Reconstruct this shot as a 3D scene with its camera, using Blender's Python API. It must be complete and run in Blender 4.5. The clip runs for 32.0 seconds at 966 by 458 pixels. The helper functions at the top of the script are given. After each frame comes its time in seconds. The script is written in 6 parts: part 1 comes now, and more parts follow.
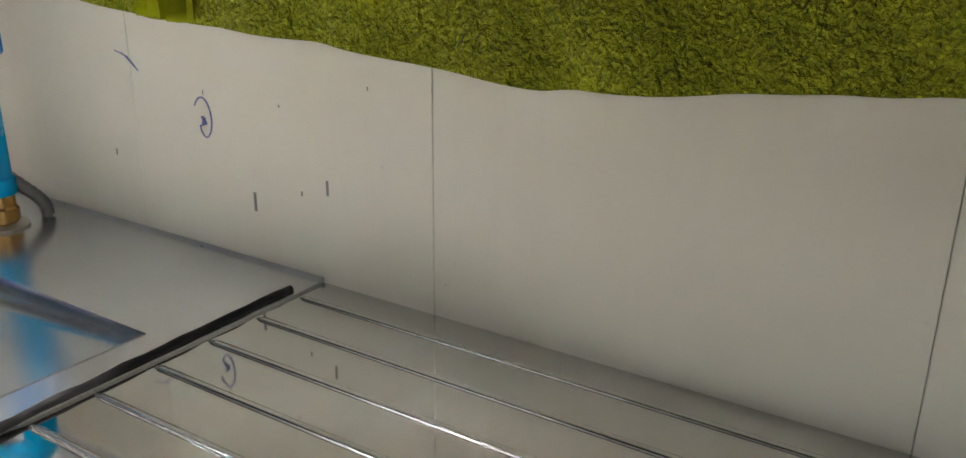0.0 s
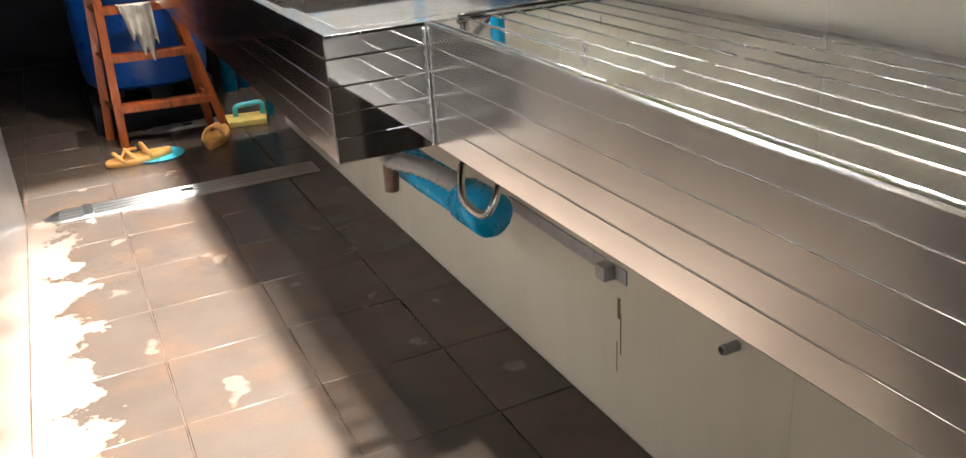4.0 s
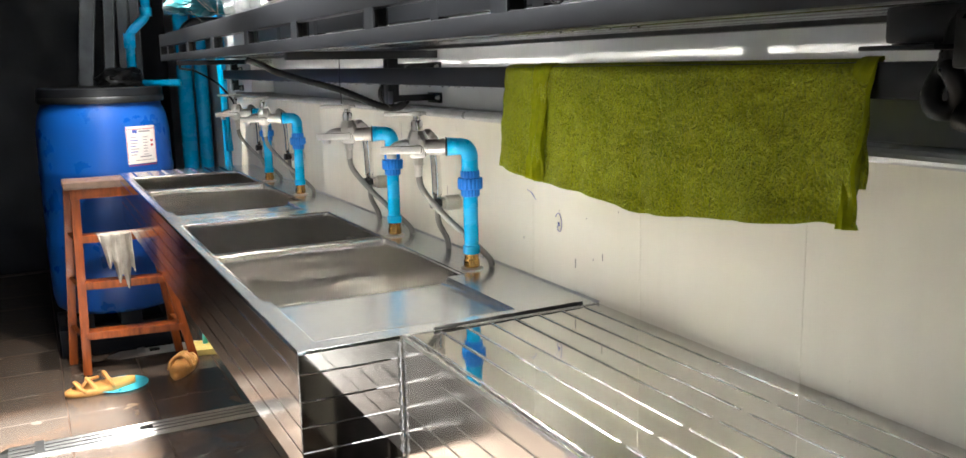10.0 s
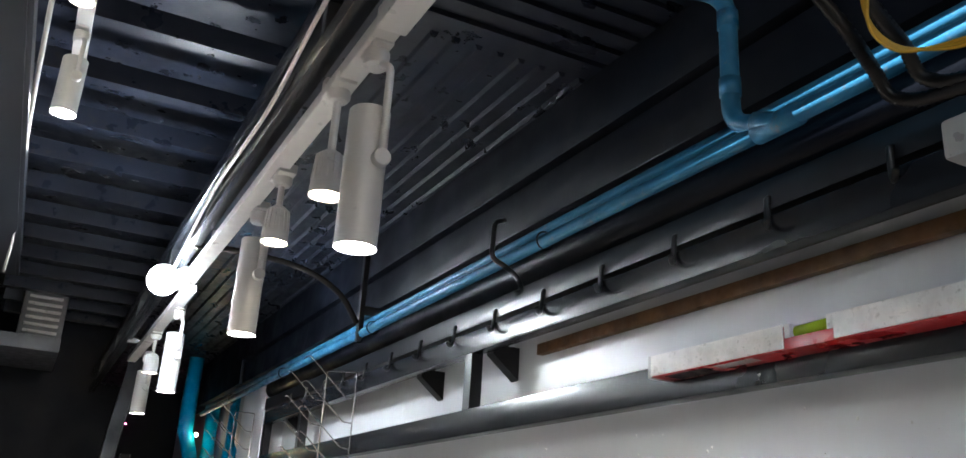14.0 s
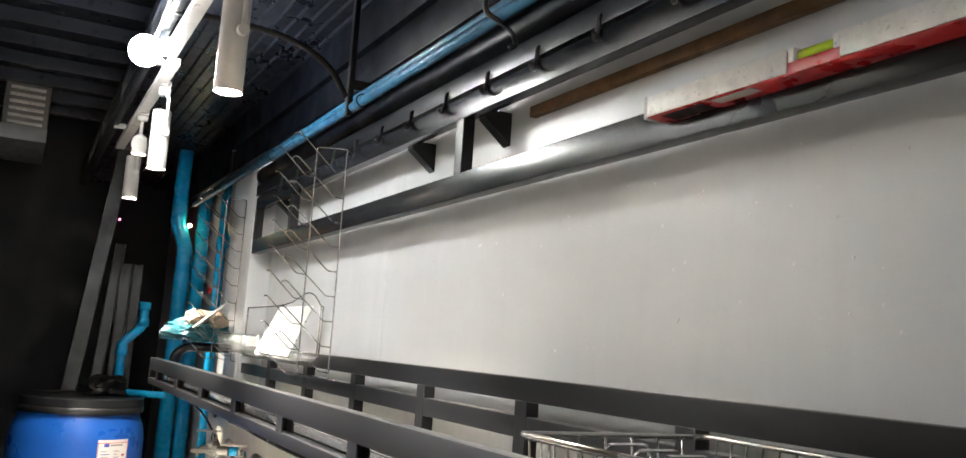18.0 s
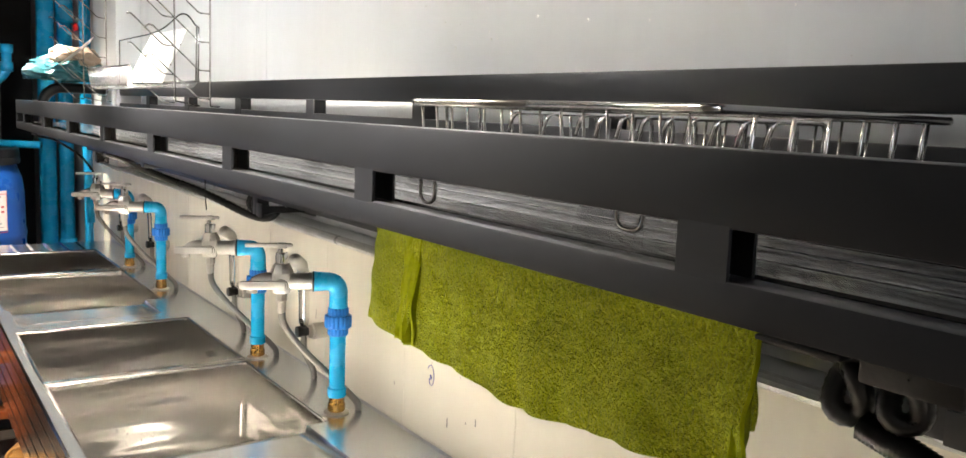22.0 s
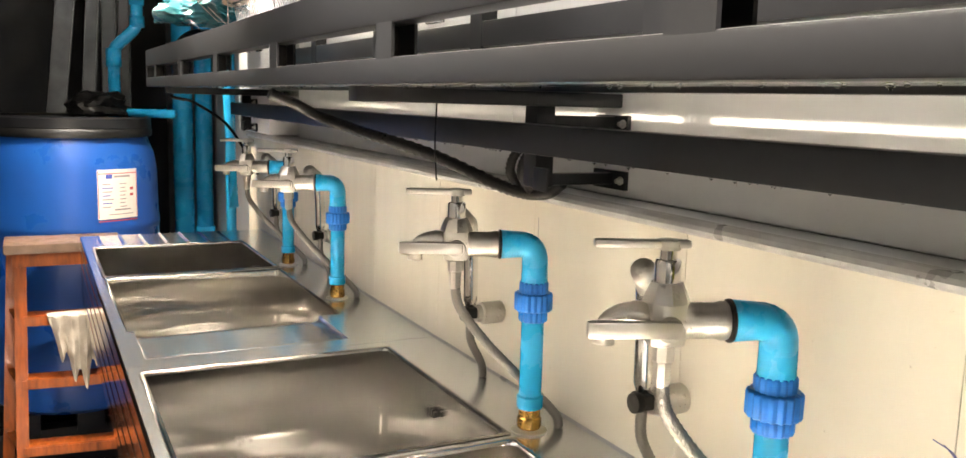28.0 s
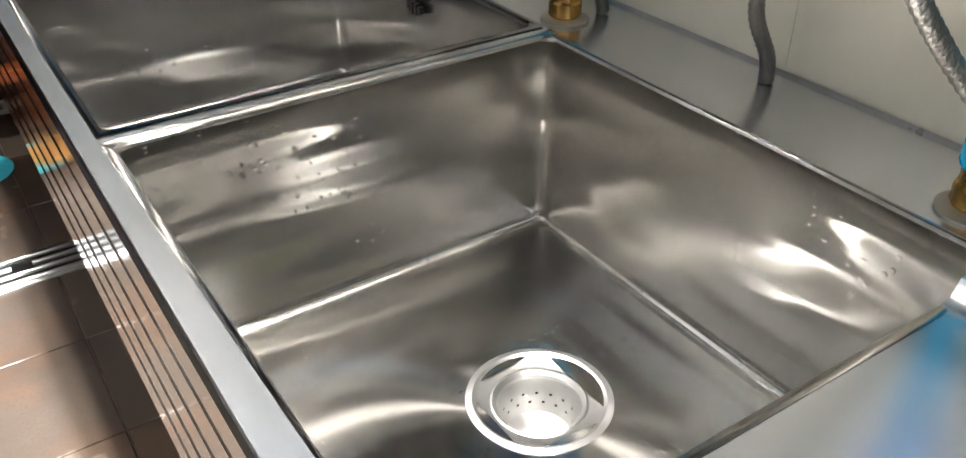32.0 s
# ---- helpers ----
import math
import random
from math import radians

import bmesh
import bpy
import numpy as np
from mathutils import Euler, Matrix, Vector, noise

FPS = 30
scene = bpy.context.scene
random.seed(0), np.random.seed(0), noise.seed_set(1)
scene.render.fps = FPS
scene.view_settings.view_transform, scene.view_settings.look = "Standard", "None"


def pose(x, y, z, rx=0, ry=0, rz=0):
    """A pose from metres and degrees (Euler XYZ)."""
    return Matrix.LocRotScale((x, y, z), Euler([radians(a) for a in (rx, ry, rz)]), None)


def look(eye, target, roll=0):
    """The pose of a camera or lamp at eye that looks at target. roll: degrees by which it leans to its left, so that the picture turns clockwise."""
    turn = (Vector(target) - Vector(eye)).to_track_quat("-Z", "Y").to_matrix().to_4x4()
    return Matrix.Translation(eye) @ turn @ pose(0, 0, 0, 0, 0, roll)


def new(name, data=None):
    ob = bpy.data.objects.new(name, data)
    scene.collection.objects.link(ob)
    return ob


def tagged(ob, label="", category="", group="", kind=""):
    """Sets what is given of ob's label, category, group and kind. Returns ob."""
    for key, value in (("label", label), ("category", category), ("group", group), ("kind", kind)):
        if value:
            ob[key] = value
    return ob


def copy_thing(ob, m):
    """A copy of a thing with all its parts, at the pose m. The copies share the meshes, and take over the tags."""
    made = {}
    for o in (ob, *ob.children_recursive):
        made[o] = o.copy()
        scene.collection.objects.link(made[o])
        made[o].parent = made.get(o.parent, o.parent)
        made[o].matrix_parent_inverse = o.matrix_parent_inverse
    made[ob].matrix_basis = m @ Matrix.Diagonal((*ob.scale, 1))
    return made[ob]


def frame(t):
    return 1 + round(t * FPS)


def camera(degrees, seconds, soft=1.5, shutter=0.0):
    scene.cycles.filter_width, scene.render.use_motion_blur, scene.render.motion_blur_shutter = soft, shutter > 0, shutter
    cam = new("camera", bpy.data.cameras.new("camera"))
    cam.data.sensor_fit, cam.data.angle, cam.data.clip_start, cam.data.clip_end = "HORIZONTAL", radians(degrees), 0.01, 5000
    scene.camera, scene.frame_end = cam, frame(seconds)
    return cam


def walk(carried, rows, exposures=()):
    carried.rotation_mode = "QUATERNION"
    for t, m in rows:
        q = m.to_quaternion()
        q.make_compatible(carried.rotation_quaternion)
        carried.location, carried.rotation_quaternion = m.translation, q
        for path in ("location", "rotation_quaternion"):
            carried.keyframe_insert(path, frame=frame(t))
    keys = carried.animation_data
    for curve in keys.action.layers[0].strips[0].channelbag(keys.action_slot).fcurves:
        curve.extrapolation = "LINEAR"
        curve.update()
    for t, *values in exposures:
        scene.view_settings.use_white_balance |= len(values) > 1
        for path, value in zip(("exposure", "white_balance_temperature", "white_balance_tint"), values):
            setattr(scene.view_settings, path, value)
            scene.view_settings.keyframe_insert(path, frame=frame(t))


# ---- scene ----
cam = camera(57.3, 32.0)
METRES, EYE, TILT, LEAN, TURN = 4.0, 1.1, -19.0, 0.0, -53.1
PATH = [
    (0, (-0.478, 0.254, 1.135), (1.108, 1.275, 0.47), 0.6),
    (0.5, (-0.538, 0.051, 1.147), (0.722, 1.485, 0.55), 0.2),
    (1, (-0.628, -0.122, 1.177), (0.43, 1.47, 0.59), -2.4),
    (1.5, (-0.743, -0.3, 1.2), (0.303, 1.338, 0.727), -1.0),
    (2, (-0.822, -0.439, 1.187), (0.025, 1.289, 0.64), -2.0),
    (2.5, (-0.866, -0.476, 1.148), (-0.067, 1.232, 0.483), -2.8),
    (3, (-0.85, -0.505, 1.109), (-0.074, 1.19, 0.383), -3.2),
    (3.5, (-0.848, -0.516, 1.09), (-0.086, 1.167, 0.323), -3.7),
    (5.5, (-0.829, -0.52, 1.102), (-0.054, 1.14, 0.299), -3.6),
    (6, (-0.828, -0.518, 1.128), (-0.019, 1.188, 0.468), -3.2),
    (6.5, (-0.826, -0.505, 1.165), (0.009, 1.238, 0.649), -2.5),
    (7, (-0.817, -0.487, 1.195), (0.031, 1.274, 0.774), -2.0),
    (7.5, (-0.821, -0.48, 1.211), (0.036, 1.279, 0.794), -1.8),
    (8, (-0.815, -0.47, 1.217), (0.049, 1.283, 0.793), -1.4),
    (8.5, (-0.811, -0.47, 1.225), (0.071, 1.284, 0.841), -1.3),
    (9, (-0.813, -0.468, 1.232), (0.086, 1.281, 0.866), -1.0),
    (9.5, (-0.819, -0.471, 1.236), (0.078, 1.279, 0.872), -0.9),
    (10, (-0.816, -0.466, 1.254), (0.079, 1.285, 0.887), -1.1),
    (10.5, (-0.808, -0.46, 1.279), (0.09, 1.298, 0.958), -1.0),
    (11, (-0.804, -0.462, 1.324), (0.1, 1.306, 1.084), -0.8),
    (11.5, (-0.804, -0.466, 1.371), (0.101, 1.312, 1.237), -0.8),
    (12, (-0.8, -0.466, 1.414), (0.102, 1.318, 1.444), 0.0),
    (12.5, (-0.812, -0.484, 1.494), (0.078, 1.29, 1.734), 0.0),
    (13, (-0.827, -0.508, 1.555), (0.048, 1.239, 1.981), 0.7),
    (13.5, (-0.842, -0.532, 1.592), (0.005, 1.181, 2.185), 2.6),
    (15.5, (-0.86, -0.543, 1.609), (-0.047, 1.135, 2.333), 4.4),
    (16, (-0.852, -0.527, 1.595), (-0.015, 1.174, 2.233), 3.9),
    (16.5, (-0.846, -0.519, 1.578), (0.02, 1.207, 2.099), 3.3),
    (17, (-0.841, -0.512, 1.558), (0.041, 1.23, 1.992), 3.1),
    (17.5, (-0.839, -0.504, 1.534), (0.064, 1.245, 1.884), 3.1),
    (18, (-0.827, -0.492, 1.502), (0.089, 1.265, 1.772), 3.8),
    (18.5, (-0.818, -0.485, 1.478), (0.121, 1.273, 1.649), 3.7),
    (19, (-0.809, -0.474, 1.443), (0.14, 1.284, 1.531), 3.9),
    (19.5, (-0.804, -0.47, 1.417), (0.168, 1.278, 1.409), 3.6),
    (20, (-0.79, -0.469, 1.406), (0.219, 1.257, 1.347), 3.6),
    (20.5, (-0.794, -0.466, 1.394), (0.242, 1.242, 1.294), 3.0),
    (21, (-0.785, -0.448, 1.358), (0.268, 1.244, 1.197), 2.8),
    (21.5, (-0.776, -0.422, 1.328), (0.291, 1.255, 1.106), 2.5),
    (22, (-0.726, -0.36, 1.402), (0.392, 1.278, 1.145), 2.3),
    (22.5, (-0.649, -0.228, 1.442), (0.476, 1.406, 1.188), 2.3),
    (23, (-0.627, -0.086, 1.481), (0.503, 1.553, 1.291), 1.6),
    (23.5, (-0.638, 0.009, 1.499), (0.487, 1.654, 1.333), 0.9),
    (24, (-0.626, 0.137, 1.497), (0.489, 1.79, 1.336), -0.1),
    (24.5, (-0.603, 0.365, 1.509), (0.431, 2.071, 1.367), -1.4),
    (26.5, (-0.635, 0.655, 1.459), (0.258, 2.442, 1.354), 0.5),
    (27, (-0.619, 0.61, 1.39), (0.278, 2.388, 1.207), 0.7),
    (27.5, (-0.62, 0.563, 1.332), (0.283, 2.325, 1.048), 1.2),
    (28, (-0.617, 0.518, 1.275), (0.282, 2.282, 0.987), 1.6),
    (28.5, (-0.63, 0.483, 1.237), (0.265, 2.234, 0.872), 0.9),
    (29, (-0.625, 0.461, 1.187), (0.254, 2.199, 0.734), 0.7),
    (29.5, (-0.628, 0.447, 1.144), (0.24, 2.16, 0.584), 0.9),
    (30, (-0.636, 0.436, 1.132), (0.214, 2.095, 0.405), 1.5),
    (30.5, (-0.6, 0.518, 1.128), (0.215, 2.116, 0.245), 1.5),
    (31, (-0.596, 0.669, 1.14), (0.211, 2.238, 0.197), -0.3),
    (31.5, (-0.608, 0.768, 1.157), (0.258, 2.255, 0.137), -0.5),
    (32, (-0.573, 0.826, 1.15), (0.35, 2.221, 0.054), -0.2),
]
EXPOSURES = [
    (0.0, 2.6, 6200, 10), (1.0, 2.85, 5800, 6), (2.0, 3.1, 6500, 11), (3.0, 3.1, 6600, 12), (5.5, 3.2, 6000, 8), (7.0, 3.25, 5600, 6), (9.0, 3.45, 6000, 8),
    (10.0, 3.6, 6300, 8), (11.0, 3.7, 6200, 8), (12.0, 3.55, 6000, 8), (13.0, 3.25, 6100, 9), (16.0, 3.9, 6500, 10), (19.0, 3.25, 7200, 11), (21.0, 3.7, 7400, 12), (23.0, 3.8, 6600, 9), (24.0, 3.5, 6600, 9),
    (26.5, 3.5, 7200, 12), (27.0, 3.55, 7400, 13), (28.0, 3.8, 7600, 12), (30.0, 3.1, 6700, 10), (31.0, 2.85, 6500, 9), (32.0, 2.75, 6200, 9),
]
walk(cam, [(t, look(eye, target, roll)) for t, eye, target, roll in PATH], EXPOSURES)
SKY, SUN, LAMP, BULB = 0.04, 5.0, 30.0, 8.0


# ---- world and light ----
world = bpy.data.worlds.new("world")
scene.world = world
world.use_nodes = True
wn = world.node_tree.nodes
wl = world.node_tree.links
sky = wn.new("ShaderNodeTexSky")
sky.sky_type = "NISHITA"
sky.sun_disc = False
sky.sun_elevation = radians(31.5)
sky.sun_rotation = radians(180)
wn["Background"].inputs["Strength"].default_value = SKY
wl.new(sky.outputs[0], wn["Background"].inputs["Color"])

sun_data = bpy.data.lights.new("sun", "SUN")
sun_data.energy = SUN
sun_data.angle = radians(0.9)
sun_data.color = (1.0, 0.97, 0.92)
sun = new("sun", sun_data)
sun.matrix_world = look((0.144, -4, 2.45), (0, 0, 0))


# ---- materials ----
def nodes_of(name):
    m = bpy.data.materials.new(name)
    m.use_nodes = True
    t = m.node_tree
    return m, t, t.nodes["Principled BSDF"]


def tex_noise(t, coord, scale, detail=4.0, rough=0.55, stretch=(1, 1, 1)):
    mp = t.nodes.new("ShaderNodeMapping")
    mp.inputs["Scale"].default_value = stretch
    t.links.new(coord, mp.inputs["Vector"])
    n = t.nodes.new("ShaderNodeTexNoise")
    n.inputs["Scale"].default_value = scale
    n.inputs["Detail"].default_value = detail
    n.inputs["Roughness"].default_value = rough
    t.links.new(mp.outputs[0], n.inputs["Vector"])
    return n.outputs["Fac"]


def ramp(t, fac, stops):
    r = t.nodes.new("ShaderNodeValToRGB")
    while len(r.color_ramp.elements) < len(stops):
        r.color_ramp.elements.new(0.5)
    for e, (p, c) in zip(r.color_ramp.elements, stops):
        e.position = p
        e.color = (*c, 1) if len(c) == 3 else c
    t.links.new(fac, r.inputs[0])
    return r.outputs[0]


def grey(v):
    return (v, v, v)


def mix(t, fac, a, b, mode="MIX"):
    m = t.nodes.new("ShaderNodeMix")
    m.data_type = "RGBA"
    m.blend_type = mode
    for value, sock in ((fac, m.inputs["Factor"]), (a, m.inputs["A"]), (b, m.inputs["B"])):
        if isinstance(value, bpy.types.NodeSocket):
            t.links.new(value, sock)
        elif isinstance(value, (int, float)):
            sock.default_value = value
        else:
            sock.default_value = (*value, 1)
    return m.outputs["Result"]


def bump(t, b, heights):
    last = None
    for fac, strength, dist in heights:
        n = t.nodes.new("ShaderNodeBump")
        n.inputs["Strength"].default_value = strength
        n.inputs["Distance"].default_value = dist
        t.links.new(fac, n.inputs["Height"])
        if last:
            t.links.new(last, n.inputs["Normal"])
        last = n.outputs[0]
    t.links.new(last, b.inputs["Normal"])


def coords(t):
    return t.nodes.new("ShaderNodeTexCoord").outputs["Object"]


def painted(name, color, rough=0.4, metal=0.0, vary=0.25, scale=6.0, grain=180.0, bumpy=0.15, spec=0.5, dirt=None, rough_vary=0.15):
    """Paint, plastic or plain metal with stains at two scales and a fine grain."""
    m, t, b = nodes_of(name)
    c = coords(t)
    big = tex_noise(t, c, scale, 5)
    fine = tex_noise(t, c, grain, 2)
    dark = tuple(v * (1 - vary) for v in color)
    light = tuple(min(1, v * (1 + vary * 0.5)) for v in color)
    col = ramp(t, big, [(0.3, dark), (0.7, light)])
    if dirt:
        spots = tex_noise(t, c, scale * 4, 6, 0.65)
        mask = ramp(t, spots, [(0.58, grey(0)), (0.72, grey(0.8))])
        col = mix(t, mask, col, dirt)
    t.links.new(col, b.inputs["Base Color"])
    lo, hi = max(0.03, rough - rough_vary), min(1, rough + rough_vary)
    b.inputs["Roughness"].default_value = rough
    if rough_vary:
        t.links.new(ramp(t, tex_noise(t, c, scale * 2.3, 4), [(0.3, grey(lo)), (0.7, grey(hi))]), b.inputs["Roughness"])
    b.inputs["Metallic"].default_value = metal
    b.inputs["Specular IOR Level"].default_value = spec
    bump(t, b, [(fine, bumpy, 0.001)])
    return m


def steel(name, color=(0.62, 0.6, 0.57), rough=0.2, wave=0.0, wave_scale=7.0, brush=(1, 1, 1), drops=0.0, wave_stretch=(1, 1, 1), aniso=0.0, turn=0.0, axis="Z"):
    """Brushed stainless sheet: fine streaks, hand marks, slow waves of thin sheet and dried drops."""
    m, t, b = nodes_of(name)
    c = coords(t)
    streak = tex_noise(t, c, 60, 3, 0.6, brush)
    marks = tex_noise(t, c, 9, 5, 0.6)
    col = mix(t, 0.15, ramp(t, marks, [(0.3, tuple(v * 0.88 for v in color)), (0.7, color)]), ramp(t, streak, [(0.3, tuple(v * 0.85 for v in color)), (0.7, tuple(min(1, v * 1.1) for v in color))]))
    t.links.new(col, b.inputs["Base Color"])
    b.inputs["Metallic"].default_value = 1.0
    b.inputs["Roughness"].default_value = rough
    heights = []
    if aniso:
        tangent = t.nodes.new("ShaderNodeTangent")
        tangent.direction_type = "RADIAL"
        tangent.axis = axis
        t.links.new(tangent.outputs[0], b.inputs["Tangent"])
        b.inputs["Anisotropic"].default_value = aniso
        b.inputs["Anisotropic Rotation"].default_value = turn
    if wave:
        heights.append((tex_noise(t, c, wave_scale, 1, 0.3, wave_stretch), 1.0, wave))
    if drops:
        v = t.nodes.new("ShaderNodeTexVoronoi")
        v.inputs["Scale"].default_value = 95
        t.links.new(c, v.inputs["Vector"])
        few = ramp(t, tex_noise(t, c, 14, 2), [(0.5, grey(0)), (0.62, grey(1))])
        dot = mix(t, 1.0, ramp(t, v.outputs["Distance"], [(0.12, grey(1)), (0.24, grey(0))]), few, "MULTIPLY")
        heights.append((dot, drops, 0.0015))
    if heights:
        bump(t, b, heights)
    return m


def glow(name, color, strength):
    m, t, b = nodes_of(name)
    b.inputs["Base Color"].default_value = (*color, 1)
    b.inputs["Emission Color"].default_value = (*color, 1)
    b.inputs["Emission Strength"].default_value = strength
    return m


STEEL_TOP = steel("stainless_top", (0.74, 0.765, 0.795), 0.24, 0.0004, 5, (8, 0.4, 1), 0.0, (1, 1, 1), 0.25, 0.25, "X")
STEEL_BOWL = steel("brushed_bowl", (0.55, 0.535, 0.513), 0.15, 0.0075, 5.0, (8, 8, 0.5), 0.15, (0.6, 0.6, 3.4), 1.0, 0.0)
# darker copy of the bowl steel, for the bowls the sun misses
STEEL_BOWL_SHADED = steel("shaded_bowl", (0.47, 0.46, 0.447), 0.16, 0.0058, 4.5, (8, 8, 0.5), 0.15, (0.6, 0.6, 3.2), 1.0, 0.0)
# for the added walls out of view, dark to dim what the steel mirrors
STUB = painted("dark_unseen_wall", (0.05, 0.046, 0.042), 0.6, 0, 0.4, 4, 90)
STEEL_FRONT = steel("stainless_front", (0.56, 0.55, 0.54), 0.11, 0.0012, 3, (1, 1, 30))
STEEL_MIRROR = steel("stainless_mirror", (0.64, 0.63, 0.61), 0.05, 0.0007, 3, (1, 40, 1))
STEEL_APRON = steel("stainless_apron", (0.8, 0.79, 0.77), 0.2, 0.0007, 3, (1, 1, 30))
ROD = steel("bright_rod", (0.66, 0.655, 0.645), 0.18)
STEEL_WALL = steel("stainless_wall", (0.66, 0.655, 0.65), 0.28, 0.0012, 2.5, (1, 1, 30))
CHROME = steel("chrome", (0.78, 0.77, 0.75), 0.1, 0, 5)
NICKEL = steel("satin_nickel", (0.58, 0.56, 0.525), 0.34, 0.0012, 60, (1, 1, 1), 0.7)
BRAID = steel("braided_steel", (0.23, 0.222, 0.21), 0.38, 0.0012, 420, (1, 1, 1), 0.0, (1, 1, 0.6))
WIRE = steel("bright_wire", (0.5, 0.49, 0.47), 0.18)
GRATE = steel("drain_steel", (0.55, 0.55, 0.55), 0.33, 0.001, 20)
# far below bare aluminium; the gloom of the far corner is in the base
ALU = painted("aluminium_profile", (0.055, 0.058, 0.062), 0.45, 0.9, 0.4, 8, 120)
BRASS = steel("brass", (0.62, 0.36, 0.11), 0.22)
BLACK = painted("black_frame_paint", (0.0085, 0.0095, 0.012), 0.33, 0.0, 0.25, 5, 90, 0.0, 0.42, None, 0.0)
BLACK_GLOSS = painted("black_gloss_paint", (0.010, 0.0115, 0.015), 0.26, 0.0, 0.3, 5, 90, 0.0, 0.34, None, 0.0)
DECK = painted("wet_black_slat", (0.02, 0.0215, 0.025), 0.2, 0, 0.12, 9, 90, 0.0, 0.85, None, 0.0)
RUBBER = painted("black_rubber", (0.005, 0.005, 0.0055), 0.42, 0, 0.3, 30, 200, 0.3, 0.3)
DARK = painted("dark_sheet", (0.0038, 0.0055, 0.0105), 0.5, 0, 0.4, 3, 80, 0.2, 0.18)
CEILING = painted("speckled_dark_sheet", (0.012, 0.0155, 0.026), 0.36, 0, 0.4, 6, 80, 0.3, 0.35, (0.03, 0.027, 0.022))
BLUE_PIPE = painted("blue_pvc", (0.002, 0.32, 0.62), 0.27, 0, 0.1, 9, 160, 0.05, 0.33)
BLUE_DARK = painted("blue_union_plastic", (0.002, 0.16, 0.58), 0.36, 0, 0.15, 12, 160, 0.05, 0.33)
BLUE_OLD = painted("dusty_blue_pvc", (0.03, 0.17, 0.32), 0.42, 0, 0.3, 14, 160, 0.1, 0.35, (0.14, 0.16, 0.17))
BLUE_DRUM = painted("blue_drum_plastic", (0.004, 0.066, 0.32), 0.36, 0, 0.15, 4, 120, 0.1, 0.45)
WHITE_METAL = painted("white_lamp_paint", (0.44, 0.435, 0.425), 0.4, 0, 0.06, 12, 160, 0.05)
PAPER = painted("paper", (0.72, 0.68, 0.66), 0.6, 0, 0.08, 30, 200, 0.05)
INK_RED = painted("red_print", (0.45, 0.05, 0.08), 0.6, 0, 0.1)
INK_BLUE = painted("blue_print", (0.05, 0.09, 0.4), 0.6, 0, 0.1)
INK_GREY = painted("grey_print", (0.25, 0.24, 0.26), 0.6, 0, 0.1)
PEN = painted("blue_pen", (0.12, 0.13, 0.38), 0.5, 0, 0.1)
SMUDGE = painted("grey_smudge", (0.2, 0.19, 0.19), 0.6, 0, 0.2)
GREY_TRIM = painted("grey_flashing", (0.40, 0.40, 0.40), 0.38, 0.2, 0.25, 10, 120, 0.2)
TERRACOTTA = painted("worn_tread", (0.16, 0.1, 0.07), 0.5, 0, 0.5, 18, 120, 0.4)
SANDAL = painted("tan_rubber", (0.5, 0.25, 0.07), 0.55, 0, 0.25, 20, 120, 0.3)
CYAN = painted("cyan_plastic", (0.05, 0.45, 0.6), 0.35, 0, 0.1, 10)
YELLOW = painted("yellow_foam", (0.62, 0.5, 0.16), 0.75, 0, 0.2, 30, 150, 0.5)
CLOTH = painted("grey_rag", (0.42, 0.39, 0.35), 0.9, 0, 0.35, 14, 260, 1.0, 0.1)
TEAL_BAG = painted("teal_plastic", (0.015, 0.11, 0.14), 0.25, 0, 0.3, 12)
# white unit painted dark: its unlit place is put into the colour
AC_PAINT = painted("dimmed_unit_paint", (0.1, 0.105, 0.115), 0.5, 0, 0.2, 10, 120)
BEIGE_BAG = painted("beige_plastic", (0.4, 0.31, 0.24), 0.45, 0, 0.3, 14, 90, 0.3)
RED = painted("red_paint", (0.45, 0.02, 0.025), 0.3, 0, 0.15, 10)
LEVEL_WHITE = painted("worn_aluminium_white", (0.7, 0.68, 0.65), 0.35, 0, 0.2, 30, 120, 0.1, 0.5, (0.3, 0.28, 0.25))
LIME = painted("lime_vial", (0.45, 0.6, 0.03), 0.15, 0, 0.1)
WOOD_RAW = painted("raw_timber", (0.15, 0.075, 0.028), 0.7, 0, 0.5, 25, 150, 0.5)
YELLOW_WIRE = painted("yellow_wire", (0.5, 0.3, 0.02), 0.45, 0, 0.1)
WHITE_CABLE = painted("white_cable", (0.66, 0.64, 0.6), 0.5, 0, 0.1)
LAMP_GLOW = glow("lamp_glow", (1.0, 0.96, 0.88), 25)
BULB_GLOW = glow("bulb_glow", (0.9, 0.95, 1.0), 30)
SPOT_GLOW = glow("spot_glow", (1.0, 0.88, 0.68), 6)
WARM_GLOW = glow("warm_glow", (1.0, 0.75, 0.35), 8)
RED_GLOW = glow("red_glow", (1.0, 0.1, 0.3), 4)


def glass(name):
    m, t, b = nodes_of(name)
    b.inputs["Base Color"].default_value = (0.9, 0.92, 0.93, 1)
    b.inputs["Roughness"].default_value = 0.03
    b.inputs["IOR"].default_value = 1.33
    b.inputs["Transmission Weight"].default_value = 1.0
    return m


